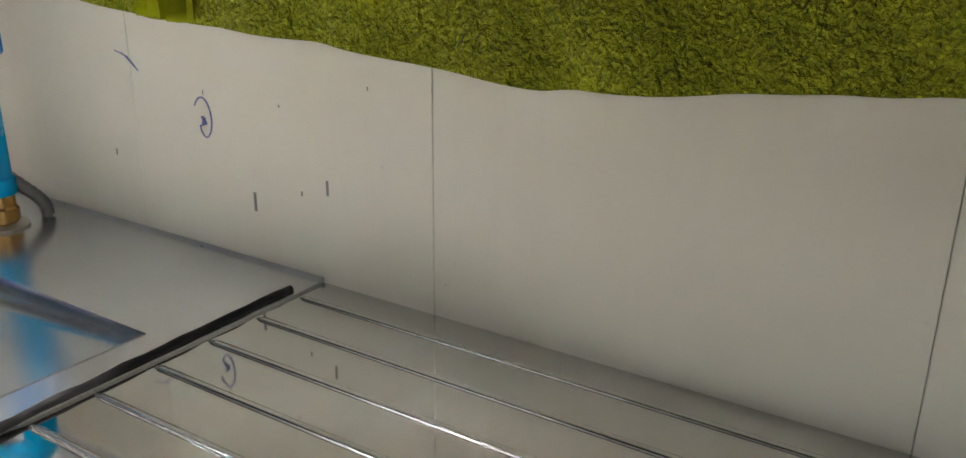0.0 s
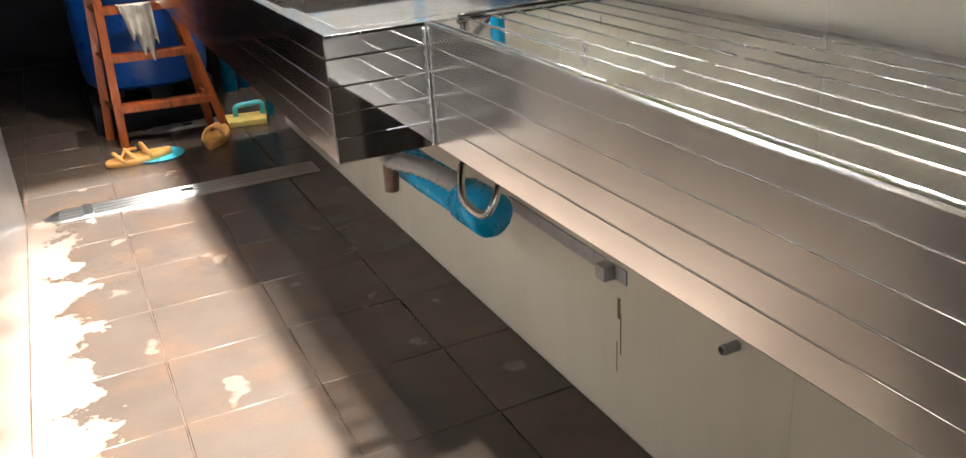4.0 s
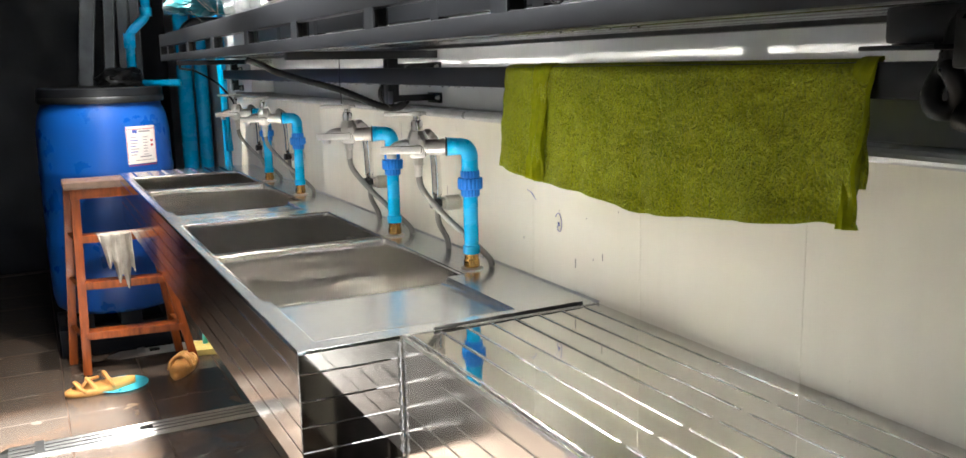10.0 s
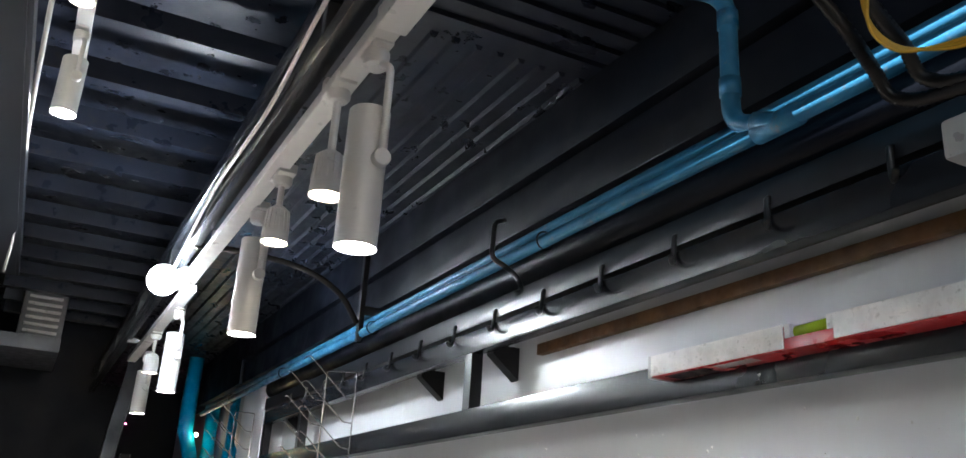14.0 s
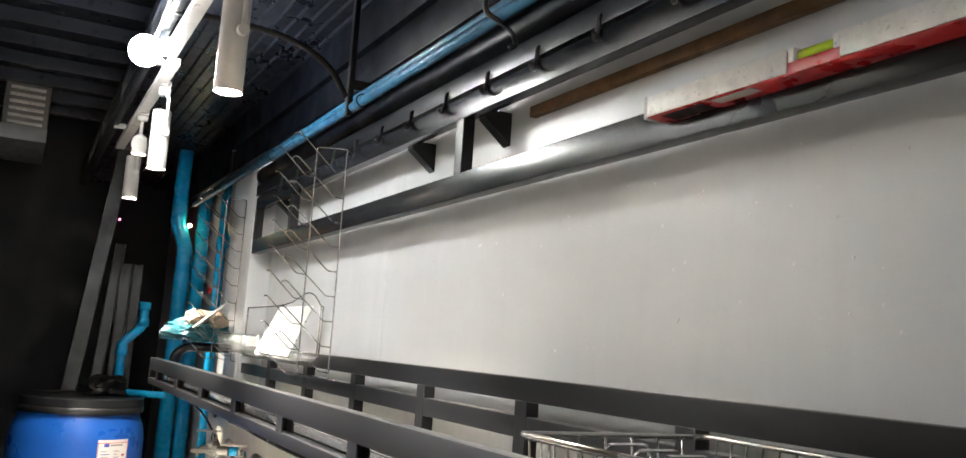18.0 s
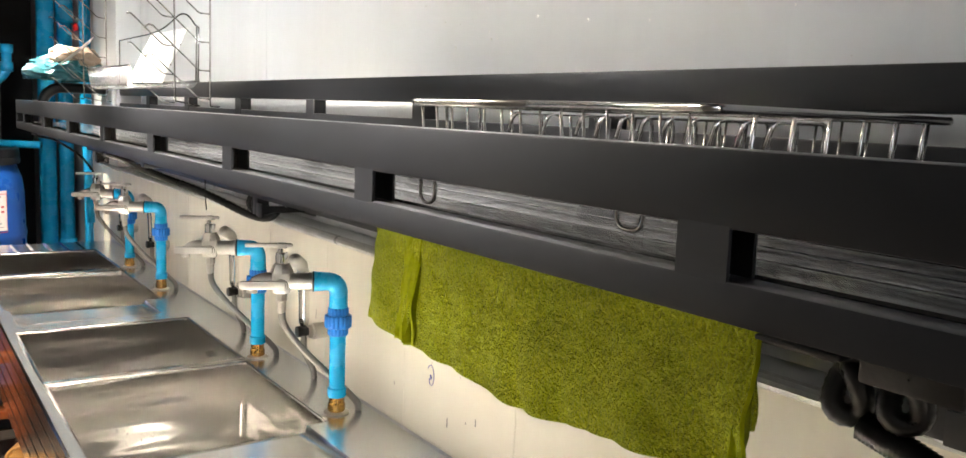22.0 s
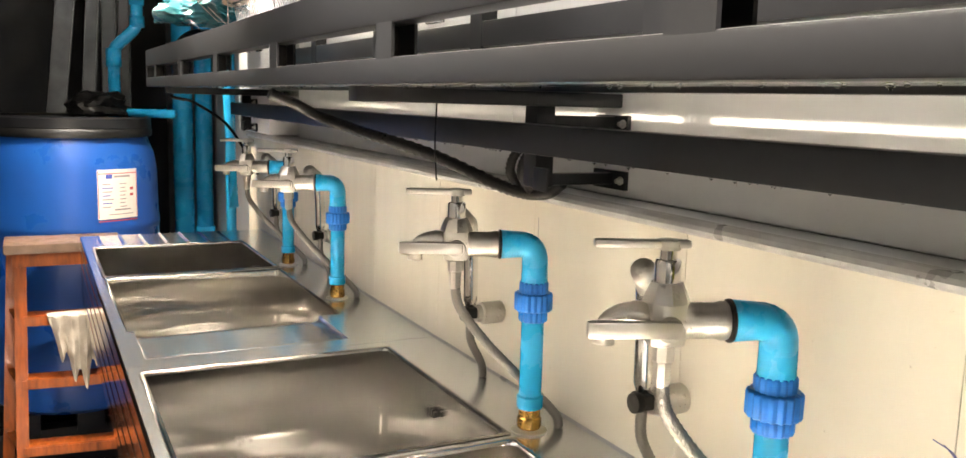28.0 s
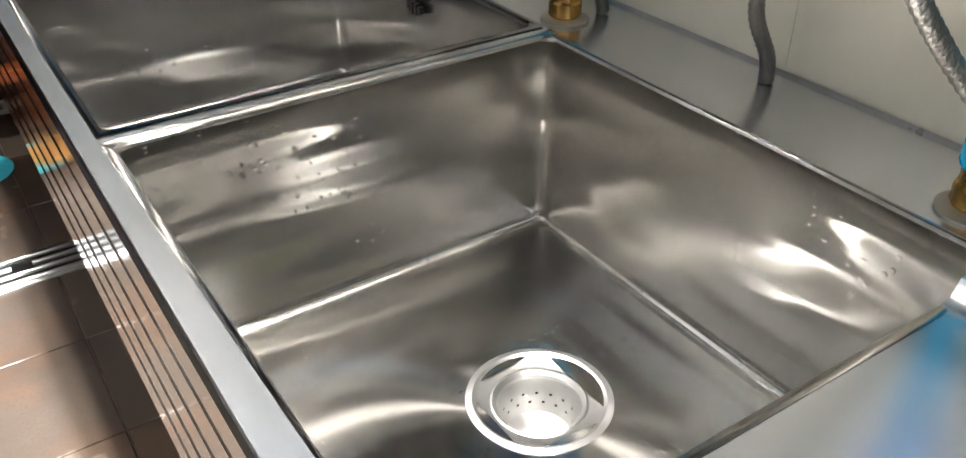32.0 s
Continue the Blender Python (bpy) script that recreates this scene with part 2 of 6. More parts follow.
def wall_paint(name, color, tint, rough, seam_dirt=0.5):
    """Coated steel wall panel with faint runs of dirt."""
    m, t, b = nodes_of(name)
    c = coords(t)
    runs = tex_noise(t, c, 5, 5, 0.6, (1, 3.5, 0.35))
    cloud = tex_noise(t, c, 2.2, 4)
    specks = tex_noise(t, c, 90, 3, 0.7)
    col = mix(t, ramp(t, cloud, [(0.35, grey(0)), (0.7, grey(0.8))]), color, tint)
    if seam_dirt:
        col = mix(t, ramp(t, runs, [(0.52, grey(0)), (0.78, grey(seam_dirt))]), col, tuple(v * 0.78 for v in tint))
    col = mix(t, ramp(t, specks, [(0.7, grey(0)), (0.78, grey(0.5))]), col, (0.3, 0.26, 0.2))
    t.links.new(col, b.inputs["Base Color"])
    b.inputs["Roughness"].default_value = rough
    bump(t, b, [(tex_noise(t, c, 3.2, 2, 0.4, (1, 2.2, 0.12)), 1.0, 0.006), (tex_noise(t, c, 3.2, 1, 0.4, (1, 7, 0.1)), 0.7, 0.0014), (specks, 0.05, 0.0008)])
    return m


CREAM = wall_paint("cream_wall_paint", (0.67, 0.64, 0.555), (0.61, 0.575, 0.485), 0.27, 0.14)
WHITE_WALL = wall_paint("white_wall_paint", (0.62, 0.64, 0.66), (0.57, 0.58, 0.59), 0.34, 0.2)
GREY_WALL = wall_paint("grey_wall_paint", (0.42, 0.43, 0.44), (0.36, 0.36, 0.36), 0.35)


def tile_material():
    """Worn brown-grey floor tile: lime stains, rusty film towards the joints, wet sheen."""
    m, t, b = nodes_of("floor_tile")
    c = t.nodes.new("ShaderNodeNewGeometry").outputs["Position"]
    info = t.nodes.new("ShaderNodeObjectInfo").outputs["Random"]
    cloud = tex_noise(t, c, 3.0, 6, 0.6)
    rust = tex_noise(t, c, 5.5, 6, 0.62)
    lime = tex_noise(t, c, 6.5, 3, 0.45)
    fine = tex_noise(t, c, 160, 3)
    col = ramp(t, cloud, [(0.3, (0.042, 0.032, 0.026)), (0.7, (0.070, 0.055, 0.045))])
    col = mix(t, ramp(t, info, [(0, grey(0)), (1, grey(0.35))]), col, (0.065, 0.053, 0.044))
    col = mix(t, ramp(t, rust, [(0.48, grey(0)), (0.68, grey(0.45))]), col, (0.10, 0.055, 0.033))
    col = mix(t, ramp(t, lime, [(0.66, grey(0)), (0.69, grey(0.55))]), col, (0.17, 0.138, 0.112))
    col = mix(t, ramp(t, fine, [(0.35, grey(0.35)), (0.55, grey(0))]), col, (0.045, 0.038, 0.032))
    sep = t.nodes.new("ShaderNodeSeparateXYZ")
    t.links.new(c, sep.inputs[0])
    shore = t.nodes.new("ShaderNodeMath")
    shore.operation = "MULTIPLY_ADD"
    t.links.new(tex_noise(t, c, 7.5, 5, 0.6), shore.inputs[0])
    shore.inputs[1].default_value = 0.55
    t.links.new(sep.outputs[0], shore.inputs[2])
    dry = ramp(t, shore.outputs[0], [(0.0, grey(1)), (0.02, grey(0))])
    shift = t.nodes.new("ShaderNodeMath")
    shift.operation = "ADD"
    t.links.new(shore.outputs[0], shift.inputs[0])
    shift.inputs[1].default_value = 0.70
    t.links.new(shift.outputs[0], dry.node.inputs[0])
    near = ramp(t, sep.outputs[1], [(0.0, grey(1)), (1.0, grey(0))])
    span = t.nodes.new("ShaderNodeMapRange")
    span.inputs["From Min"].default_value = 2.2
    span.inputs["From Max"].default_value = 2.75
    t.links.new(sep.outputs[1], span.inputs[0])
    t.links.new(span.outputs[0], near.node.inputs[0])
    dry = mix(t, 1.0, dry, near, "MULTIPLY")
    # unseen near floor loses its pale dry tone, standing in for shade there
    yard = t.nodes.new("ShaderNodeMapRange")
    yard.inputs["From Min"].default_value = -0.75
    yard.inputs["From Max"].default_value = -0.45
    t.links.new(sep.outputs[1], yard.inputs[0])
    dry = mix(t, 1.0, dry, yard.outputs[0], "MULTIPLY")
    col = mix(t, dry, col, ramp(t, cloud, [(0.3, (0.15, 0.112, 0.088)), (0.7, (0.22, 0.178, 0.148))]))
    t.links.new(col, b.inputs["Base Color"])
    t.links.new(mix(t, dry, grey(0.27), grey(0.55)), b.inputs["Roughness"])
    b.inputs["Specular IOR Level"].default_value = 0.4
    bump(t, b, [(cloud, 0.3, 0.004), (fine, 0.12, 0.001)])
    return m


TILE = tile_material()
GROUT = painted("dark_grout", (0.07, 0.042, 0.03), 0.7, 0, 0.5, 20, 200, 0.6)
GROUND = painted("concrete_ground", (0.11, 0.104, 0.096), 0.7, 0, 0.3, 1.2, 90, 0.5)


def timber():
    m, t, b = nodes_of("orange_stained_timber")
    c = coords(t)
    grain = tex_noise(t, c, 16, 6, 0.6, (4, 4, 0.6))
    worn = tex_noise(t, c, 22, 5, 0.65)
    col = ramp(t, grain, [(0.3, (0.12, 0.025, 0.004)), (0.7, (0.31, 0.07, 0.010))])
    col = mix(t, ramp(t, worn, [(0.62, grey(0)), (0.74, grey(0.7))]), col, (0.07, 0.045, 0.03))
    t.links.new(col, b.inputs["Base Color"])
    t.links.new(ramp(t, worn, [(0.3, grey(0.3)), (0.7, grey(0.6))]), b.inputs["Roughness"])
    b.inputs["Specular IOR Level"].default_value = 0.3
    bump(t, b, [(grain, 0.3, 0.002)])
    return m


TIMBER = timber()


def terry(name, a, bcol):
    m, t, b = nodes_of(name)
    c = coords(t)
    loops = tex_noise(t, c, 330, 2, 0.6)
    rows = tex_noise(t, c, 120, 3, 0.6, (1, 1, 0.6))
    fold_shade = tex_noise(t, c, 7, 3, 0.5)
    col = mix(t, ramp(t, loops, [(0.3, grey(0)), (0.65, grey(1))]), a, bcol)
    # broad noise darkens the cloth, painting in the shade of folds
    col = mix(t, ramp(t, fold_shade, [(0.35, grey(0.35)), (0.65, grey(0))]), col, tuple(v * 0.55 for v in a))
    t.links.new(col, b.inputs["Base Color"])
    b.inputs["Roughness"].default_value = 0.95
    b.inputs["Specular IOR Level"].default_value = 0.1
    b.inputs["Sheen Weight"].default_value = 0.05
    bump(t, b, [(rows, 1.0, 0.008), (loops, 1.0, 0.006)])
    return m


TERRY = terry("green_terry", (0.165, 0.188, 0.0025), (0.30, 0.33, 0.006))
TERRY_FLAT = painted("green_woven_band", (0.21, 0.235, 0.003), 0.85, 0, 0.2, 60, 260, 0.6, 0.1)
PRINT_WHITE = painted("white_plate", (0.78, 0.78, 0.76), 0.22, 0, 0.06)


# ---- mesh helpers ----
ORIGIN = {}


def thing(name, at, label, category, group="", kind=""):
    ob = new(name)
    ob.location = at
    ob.empty_display_size = 0.05
    ORIGIN[ob] = Vector(at)
    return tagged(ob, label, category, group, kind)


def part(name, bm, material, parent, label=""):
    """One mesh, given in world places, under a thing or a part."""
    me = bpy.data.meshes.new(name)
    origin = ORIGIN[parent] if parent else Vector()
    bmesh.ops.translate(bm, verts=bm.verts[:], vec=-origin)
    bm.normal_update()
    bm.to_mesh(me)
    bm.free()
    me.materials.append(material)
    ob = new(name, me)
    if parent:
        ob.parent = parent
        ORIGIN[ob] = origin
    return tagged(ob, label)


def solo(name, bm, material, label, category, group="", kind=""):
    """A thing of one mesh, with its origin at the foot of its middle."""
    lo = Vector([min(v.co[i] for v in bm.verts) for i in range(3)])
    hi = Vector([max(v.co[i] for v in bm.verts) for i in range(3)])
    at = Vector(((lo.x + hi.x) / 2, (lo.y + hi.y) / 2, lo.z))
    bmesh.ops.translate(bm, verts=bm.verts[:], vec=-at)
    ob = part(name, bm, material, None)
    ob.location = at
    ORIGIN[ob] = at
    return tagged(ob, label, category, group, kind)


def smooth(bm, angle=40):
    for f in bm.faces:
        f.smooth = True
    lim = radians(angle)
    for e in bm.edges:
        if len(e.link_faces) == 2 and e.calc_face_angle(0) > lim:
            e.smooth = False
    return bm


def box(x0, x1, y0, y1, z0, z1, bevel=0.0, seg=2):
    bm = bmesh.new()
    m = Matrix.Translation(((x0 + x1) / 2, (y0 + y1) / 2, (z0 + z1) / 2)) @ Matrix.Diagonal((x1 - x0, y1 - y0, z1 - z0, 1))
    bmesh.ops.create_cube(bm, size=1, matrix=m)
    if bevel:
        bmesh.ops.bevel(bm, geom=bm.edges[:], offset=bevel, segments=seg, affect="EDGES", profile=0.6)
    return smooth(bm)


def merged(*bms):
    out = bms[0]
    for b in bms[1:]:
        me = bpy.data.meshes.new("tmp")
        b.to_mesh(me)
        b.free()
        out.from_mesh(me)
        bpy.data.meshes.remove(me)
    return out


def moved(bm, m):
    bmesh.ops.transform(bm, matrix=m, verts=bm.verts[:])
    return bm


def tube(points, r, seg=10, caps=True, ribs=0.0):
    """A round rod along a polyline; r a number or one per point; ribs: a ringed hose."""
    pts = [Vector(p) for p in points]
    rs = r if isinstance(r, (list, tuple)) else [r] * len(pts)
    bm = bmesh.new()
    rings = []
    side = None
    for i, p in enumerate(pts):
        a = pts[max(0, i - 1)]
        b = pts[min(len(pts) - 1, i + 1)]
        d = (b - a).normalized()
        if side is None:
            side = d.orthogonal().normalized()
        side = (side - d * side.dot(d)).normalized()
        up = d.cross(side)
        k = rs[i] * (1 + (ribs if i % 2 else -ribs))
        if 0 < i < len(pts) - 1 and not ribs:
            bend = (pts[i] - pts[i - 1]).normalized().dot((pts[i + 1] - pts[i]).normalized())
            k = k / max(0.75, math.sqrt((1 + bend) / 2))
        rings.append([bm.verts.new(p + (side * math.cos(s) + up * math.sin(s)) * k) for s in (2 * math.pi * j / seg for j in range(seg))])
    for u, v in zip(rings, rings[1:]):
        for j in range(seg):
            bm.faces.new((u[j], u[(j + 1) % seg], v[(j + 1) % seg], v[j]))
    if caps:
        bm.faces.new(rings[0][::-1])
        bm.faces.new(rings[-1])
    return smooth(bm, 50)


def curve(points, steps=8):
    """A smooth polyline through the points (Catmull-Rom)."""
    p = [Vector(q) for q in points]
    p = [p[0] * 2 - p[1]] + p + [p[-1] * 2 - p[-2]]
    out = []
    for a, b, c, d in zip(p, p[1:], p[2:], p[3:]):
        for s in range(steps):
            t = s / steps
            out.append(0.5 * (2 * b + (c - a) * t + (2 * a - 5 * b + 4 * c - d) * t * t + (3 * b - a - 3 * c + d) * t ** 3))
    out.append(p[-2])
    return out


def bent(points, radius=0.02, steps=5):
    """A polyline with its corners rounded."""
    p = [Vector(q) for q in points]
    out = [p[0]]
    for a, b, c in zip(p, p[1:], p[2:]):
        k = min(radius, (a - b).length / 2.1, (c - b).length / 2.1)
        s, e = b + (a - b).normalized() * k, b + (c - b).normalized() * k
        out += [s * (1 - t) ** 2 + 2 * b * t * (1 - t) + e * t * t for t in (i / steps for i in range(steps + 1))]
    out.append(p[-1])
    return out


def lathe(profile, at=(0, 0, 0), axis="z", seg=24, caps=True):
    """Turns (radius, height) pairs about an axis through at."""
    bm = bmesh.new()
    rings = []
    for r, h in profile:
        rings.append([bm.verts.new((r * math.cos(a), r * math.sin(a), h)) for a in (2 * math.pi * j / seg for j in range(seg))])
    for u, v in zip(rings, rings[1:]):
        for j in range(seg):
            bm.faces.new((u[j], u[(j + 1) % seg], v[(j + 1) % seg], v[j]))
    if caps and profile[0][0] > 1e-4:
        bm.faces.new(rings[0][::-1])
    if caps and profile[-1][0] > 1e-4:
        bm.faces.new(rings[-1])
    turn = {"z": Matrix(), "x": Matrix.Rotation(math.pi / 2, 4, "Y"), "-x": Matrix.Rotation(-math.pi / 2, 4, "Y"), "y": Matrix.Rotation(-math.pi / 2, 4, "X")}[axis]
    bmesh.ops.remove_doubles(bm, verts=bm.verts[:], dist=1e-6)
    return smooth(moved(bm, Matrix.Translation(at) @ turn), 35)


def fluted(r, depth, z0, z1, at, flutes=20):
    """A grip ring with flutes."""
    bm = bmesh.new()
    n = flutes * 4
    rings = []
    for z, s in ((z0, 0.94), (z0 + 0.002, 1), (z1 - 0.002, 1), (z1, 0.94)):
        rings.append([bm.verts.new(Vector(at) + Vector(((r - (depth if j % 4 > 1 else 0)) * s * math.cos(2 * math.pi * j / n), (r - (depth if j % 4 > 1 else 0)) * s * math.sin(2 * math.pi * j / n), z))) for j in range(n)])
    for u, v in zip(rings, rings[1:]):
        for j in range(n):
            bm.faces.new((u[j], u[(j + 1) % n], v[(j + 1) % n], v[j]))
    bm.faces.new(rings[0][::-1])
    bm.faces.new(rings[-1])
    return smooth(bm, 30)


def prism(outline, y0, y1):
    """An outline in x and z, drawn out along y."""
    bm = bmesh.new()
    a = [bm.verts.new((x, y0, z)) for x, z in outline]
    b = [bm.verts.new((x, y1, z)) for x, z in outline]
    n = len(a)
    for i in range(n):
        bm.faces.new((a[i], a[(i + 1) % n], b[(i + 1) % n], b[i]))
    bm.faces.new(a[::-1])
    bm.faces.new(b)
    bmesh.ops.recalc_face_normals(bm, faces=bm.faces[:])
    return smooth(bm, 20)


# ---- structure ----
def structure(name, bm, material, label, category):
    return tagged(part(name, bm, material, None), label, category, "", "structure")


ground = structure("ground", box(-30, 30, -30, 30, -0.2, -0.06), GROUND, "grey concrete ground outside the wash area", "ground")
floor = structure("floor", merged(box(-1.185, 0.1, -1.6, 5.8, -0.05, -0.006), box(-2.0, -1.186, 2.77, 5.8, -0.05, -0.006)), GROUT, "wet floor with rust-stained dark grout", "floor")
ORIGIN[floor] = Vector()

wall_e = structure("wall_east", merged(box(0.0035, 0.13, -4.0, 3.42, -0.05, 1.141), box(0.08, 0.13, -4.0, 3.42, 1.139, 2.5), box(0.06, 0.16, 3.42, 5.8, -0.05, 2.9)), GREY_WALL, "long panelled wall behind the sinks", "wall")
ORIGIN[wall_e] = Vector()
for i in range(-6, 10):
    y0 = 0.281 + 0.3225 * i
    part("wall_panel", box(0.0, 0.0045, y0 + 0.0002, min(y0 + 0.3223, 3.41), 0.0, 1.1415, 0.0004, 1), CREAM, wall_e)
for y0, y1 in ((-4.0, -0.62), (-0.62, 1.745), (1.745, 3.0)):
    part("upper_panel", box(0.055, 0.08, y0 + 0.0008, y1 - 0.0008, 1.157, 2.4, 0.001, 1), WHITE_WALL, wall_e)
part("pilaster", box(-0.03, 0.08, 3.0, 3.4, 1.163, 2.4, 0.004), WHITE_WALL, wall_e, "white boxed column at the end of the wall")
part("sill", box(0.0016, 0.06, -4.0, 3.41, 1.1425, 1.1555), WHITE_WALL, wall_e, "narrow white sill above the flashing")
trim = structure("trim", prism([(0.0, 1.1405), (-0.006, 1.1415), (-0.011, 1.1445), (-0.013, 1.149), (-0.011, 1.1535), (-0.006, 1.157), (0.0015, 1.158), (0.0015, 1.1405)], -4.0, 3.41), GREY_TRIM, "rounded grey metal flashing between cream and white panels", "trim")

structure("wall_west", box(-1.185, -1.085, 0.4, 2.76, -0.05, 2.45), STEEL_WALL, "plain brushed stainless panel wall along the aisle", "wall")
# near stretch is unseen; added dark so the steel end panel mirrors little light
structure("dark_filler_west", merged(box(-1.185, -1.085, -1.0, 0.4, -0.05, 2.45), box(-1.185, -1.085, -4.0, -1.0, -0.05, 2.0)), STUB, "unseen dark wall added to keep reflections and bounce light low", "wall")
# the three far walls are near-black in place of the recess's shade
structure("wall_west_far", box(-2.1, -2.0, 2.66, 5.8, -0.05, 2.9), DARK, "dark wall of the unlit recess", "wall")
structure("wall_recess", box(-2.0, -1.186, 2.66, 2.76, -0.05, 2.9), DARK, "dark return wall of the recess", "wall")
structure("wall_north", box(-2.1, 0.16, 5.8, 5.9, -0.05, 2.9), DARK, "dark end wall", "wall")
# unseen slab, added so the sun patch on the floor ends
structure("sun_blocker_south", box(-3.0, 2.0, -5.6, -3.8, 2.8, 2.86), DARK, "unseen slab added behind to cut off the sun", "roof")
# out of view: slats added for half shade, low panel to darken reflections
structure("shade_stub", merged(box(-0.34, -0.001, -1.3, -1.2, -0.05, 2.82, 0.004), *[box(-0.445, -0.34, -1.3, -1.29, 0.05 + 0.05 * k, 0.079 + 0.05 * k) for k in range(55)], box(-0.025, -0.001, -0.75, -0.26, -0.05, 0.83, 0.002)), STUB, "unseen dark return wall with added slats that half block the sun", "wall")
structure("wall_south", box(-3.0, 2.0, -7.1, -7.0, -0.07, 1.5), GREY_WALL, "plain wall closing the yard behind", "wall")

# ceiling: high dark sheet on cross purlins, and a low ribbed soffit along the wall
pieces = [box(-2.1, 0.16, -1.52, 5.9, 2.83, 2.86)]
for i in range(14):
    y = 0.8 + 0.335 * i
    pieces.append(box(-1.1, 0.02, y, y + 0.045, 2.7, 2.76))
pieces.append(box(-0.52, 0.02, 0.24, 5.7, 2.43, 2.445))
for i in range(12):
    x = -0.5 + 0.043 * i
    pieces.append(prism([(x, 2.4305), (x + 0.004, 2.421), (x + 0.012, 2.421), (x + 0.016, 2.4305)], 0.7, 5.7))
for i in range(8):
    y = 0.27 + 0.052 * i
    pieces.append(box(-0.5, 0.0, y, y + 0.03, 2.42, 2.4305))
structure("ceiling", merged(*pieces), CEILING, "black ribbed sheet ceiling on steel purlins", "ceiling")
beam = structure("beam", merged(box(-0.575, -0.545, 0.2, 5.0, 2.37, 2.41, 0.002), box(-0.575, -0.545, 0.2, 5.0, 2.28, 2.31, 0.002)), BLACK_GLOSS, "glossy black steel tube truss carrying the lamp track", "beam")
ORIGIN[beam] = Vector()
for i in range(6):
    y = 0.62 + 0.75 * i
    part("strut", box(-0.573, -0.547, y, y + 0.02, 2.305, 2.375, 0.001, 1), BLACK, beam)
structure("beam_west", merged(box(-1.084, -0.985, -1.0, 2.76, 2.36, 2.46, 0.003), box(-0.985, -0.975, -1.0, 2.76, 2.36, 2.372, 0.001)), BLACK, "dark steel angle along the top of the wall", "beam")
structure("beam_east", merged(box(-0.05, 0.0545, -1.5, 3.41, 2.195, 2.29, 0.003), box(-0.06, 0.0545, -1.5, 3.41, 2.3, 2.42, 0.003), box(-0.06, 0.0, 3.41, 5.0, 2.195, 2.42, 0.003)), DARK, "black steel beam over the pipes", "beam")
part("hook_rail", box(-0.030, 0.0545, -1.2, 2.998, 2.044, 2.088, 0.003), BLACK, None)
tagged(bpy.data.objects["hook_rail"], "black steel rail that carries a row of hooks", "rail", "", "structure")
structure("tube_east", tube([(0.0, -1.3, 2.128), (0.0, 2.998, 2.128)], 0.036, 20), DARK, "black round steel tube behind the water pipes", "beam")
structure("timber_strip", box(0.0385, 0.0545, -1.5, 1.0, 1.968, 1.990, 0.002), WOOD_RAW, "raw brown timber batten behind the rack", "trim")


# ---- sinks ----
def rounded(x0, x1, y0, y1, r, z, n=8):
    pts = []
    for cx, cy, a0 in ((x1 - r, y1 - r, 0), (x0 + r, y1 - r, 90), (x0 + r, y0 + r, 180), (x1 - r, y0 + r, 270)):
        for i in range(n):
            a = radians(a0 + 90 * i / (n - 1))
            pts.append((cx + r * math.cos(a), cy + r * math.sin(a), z))
    return pts


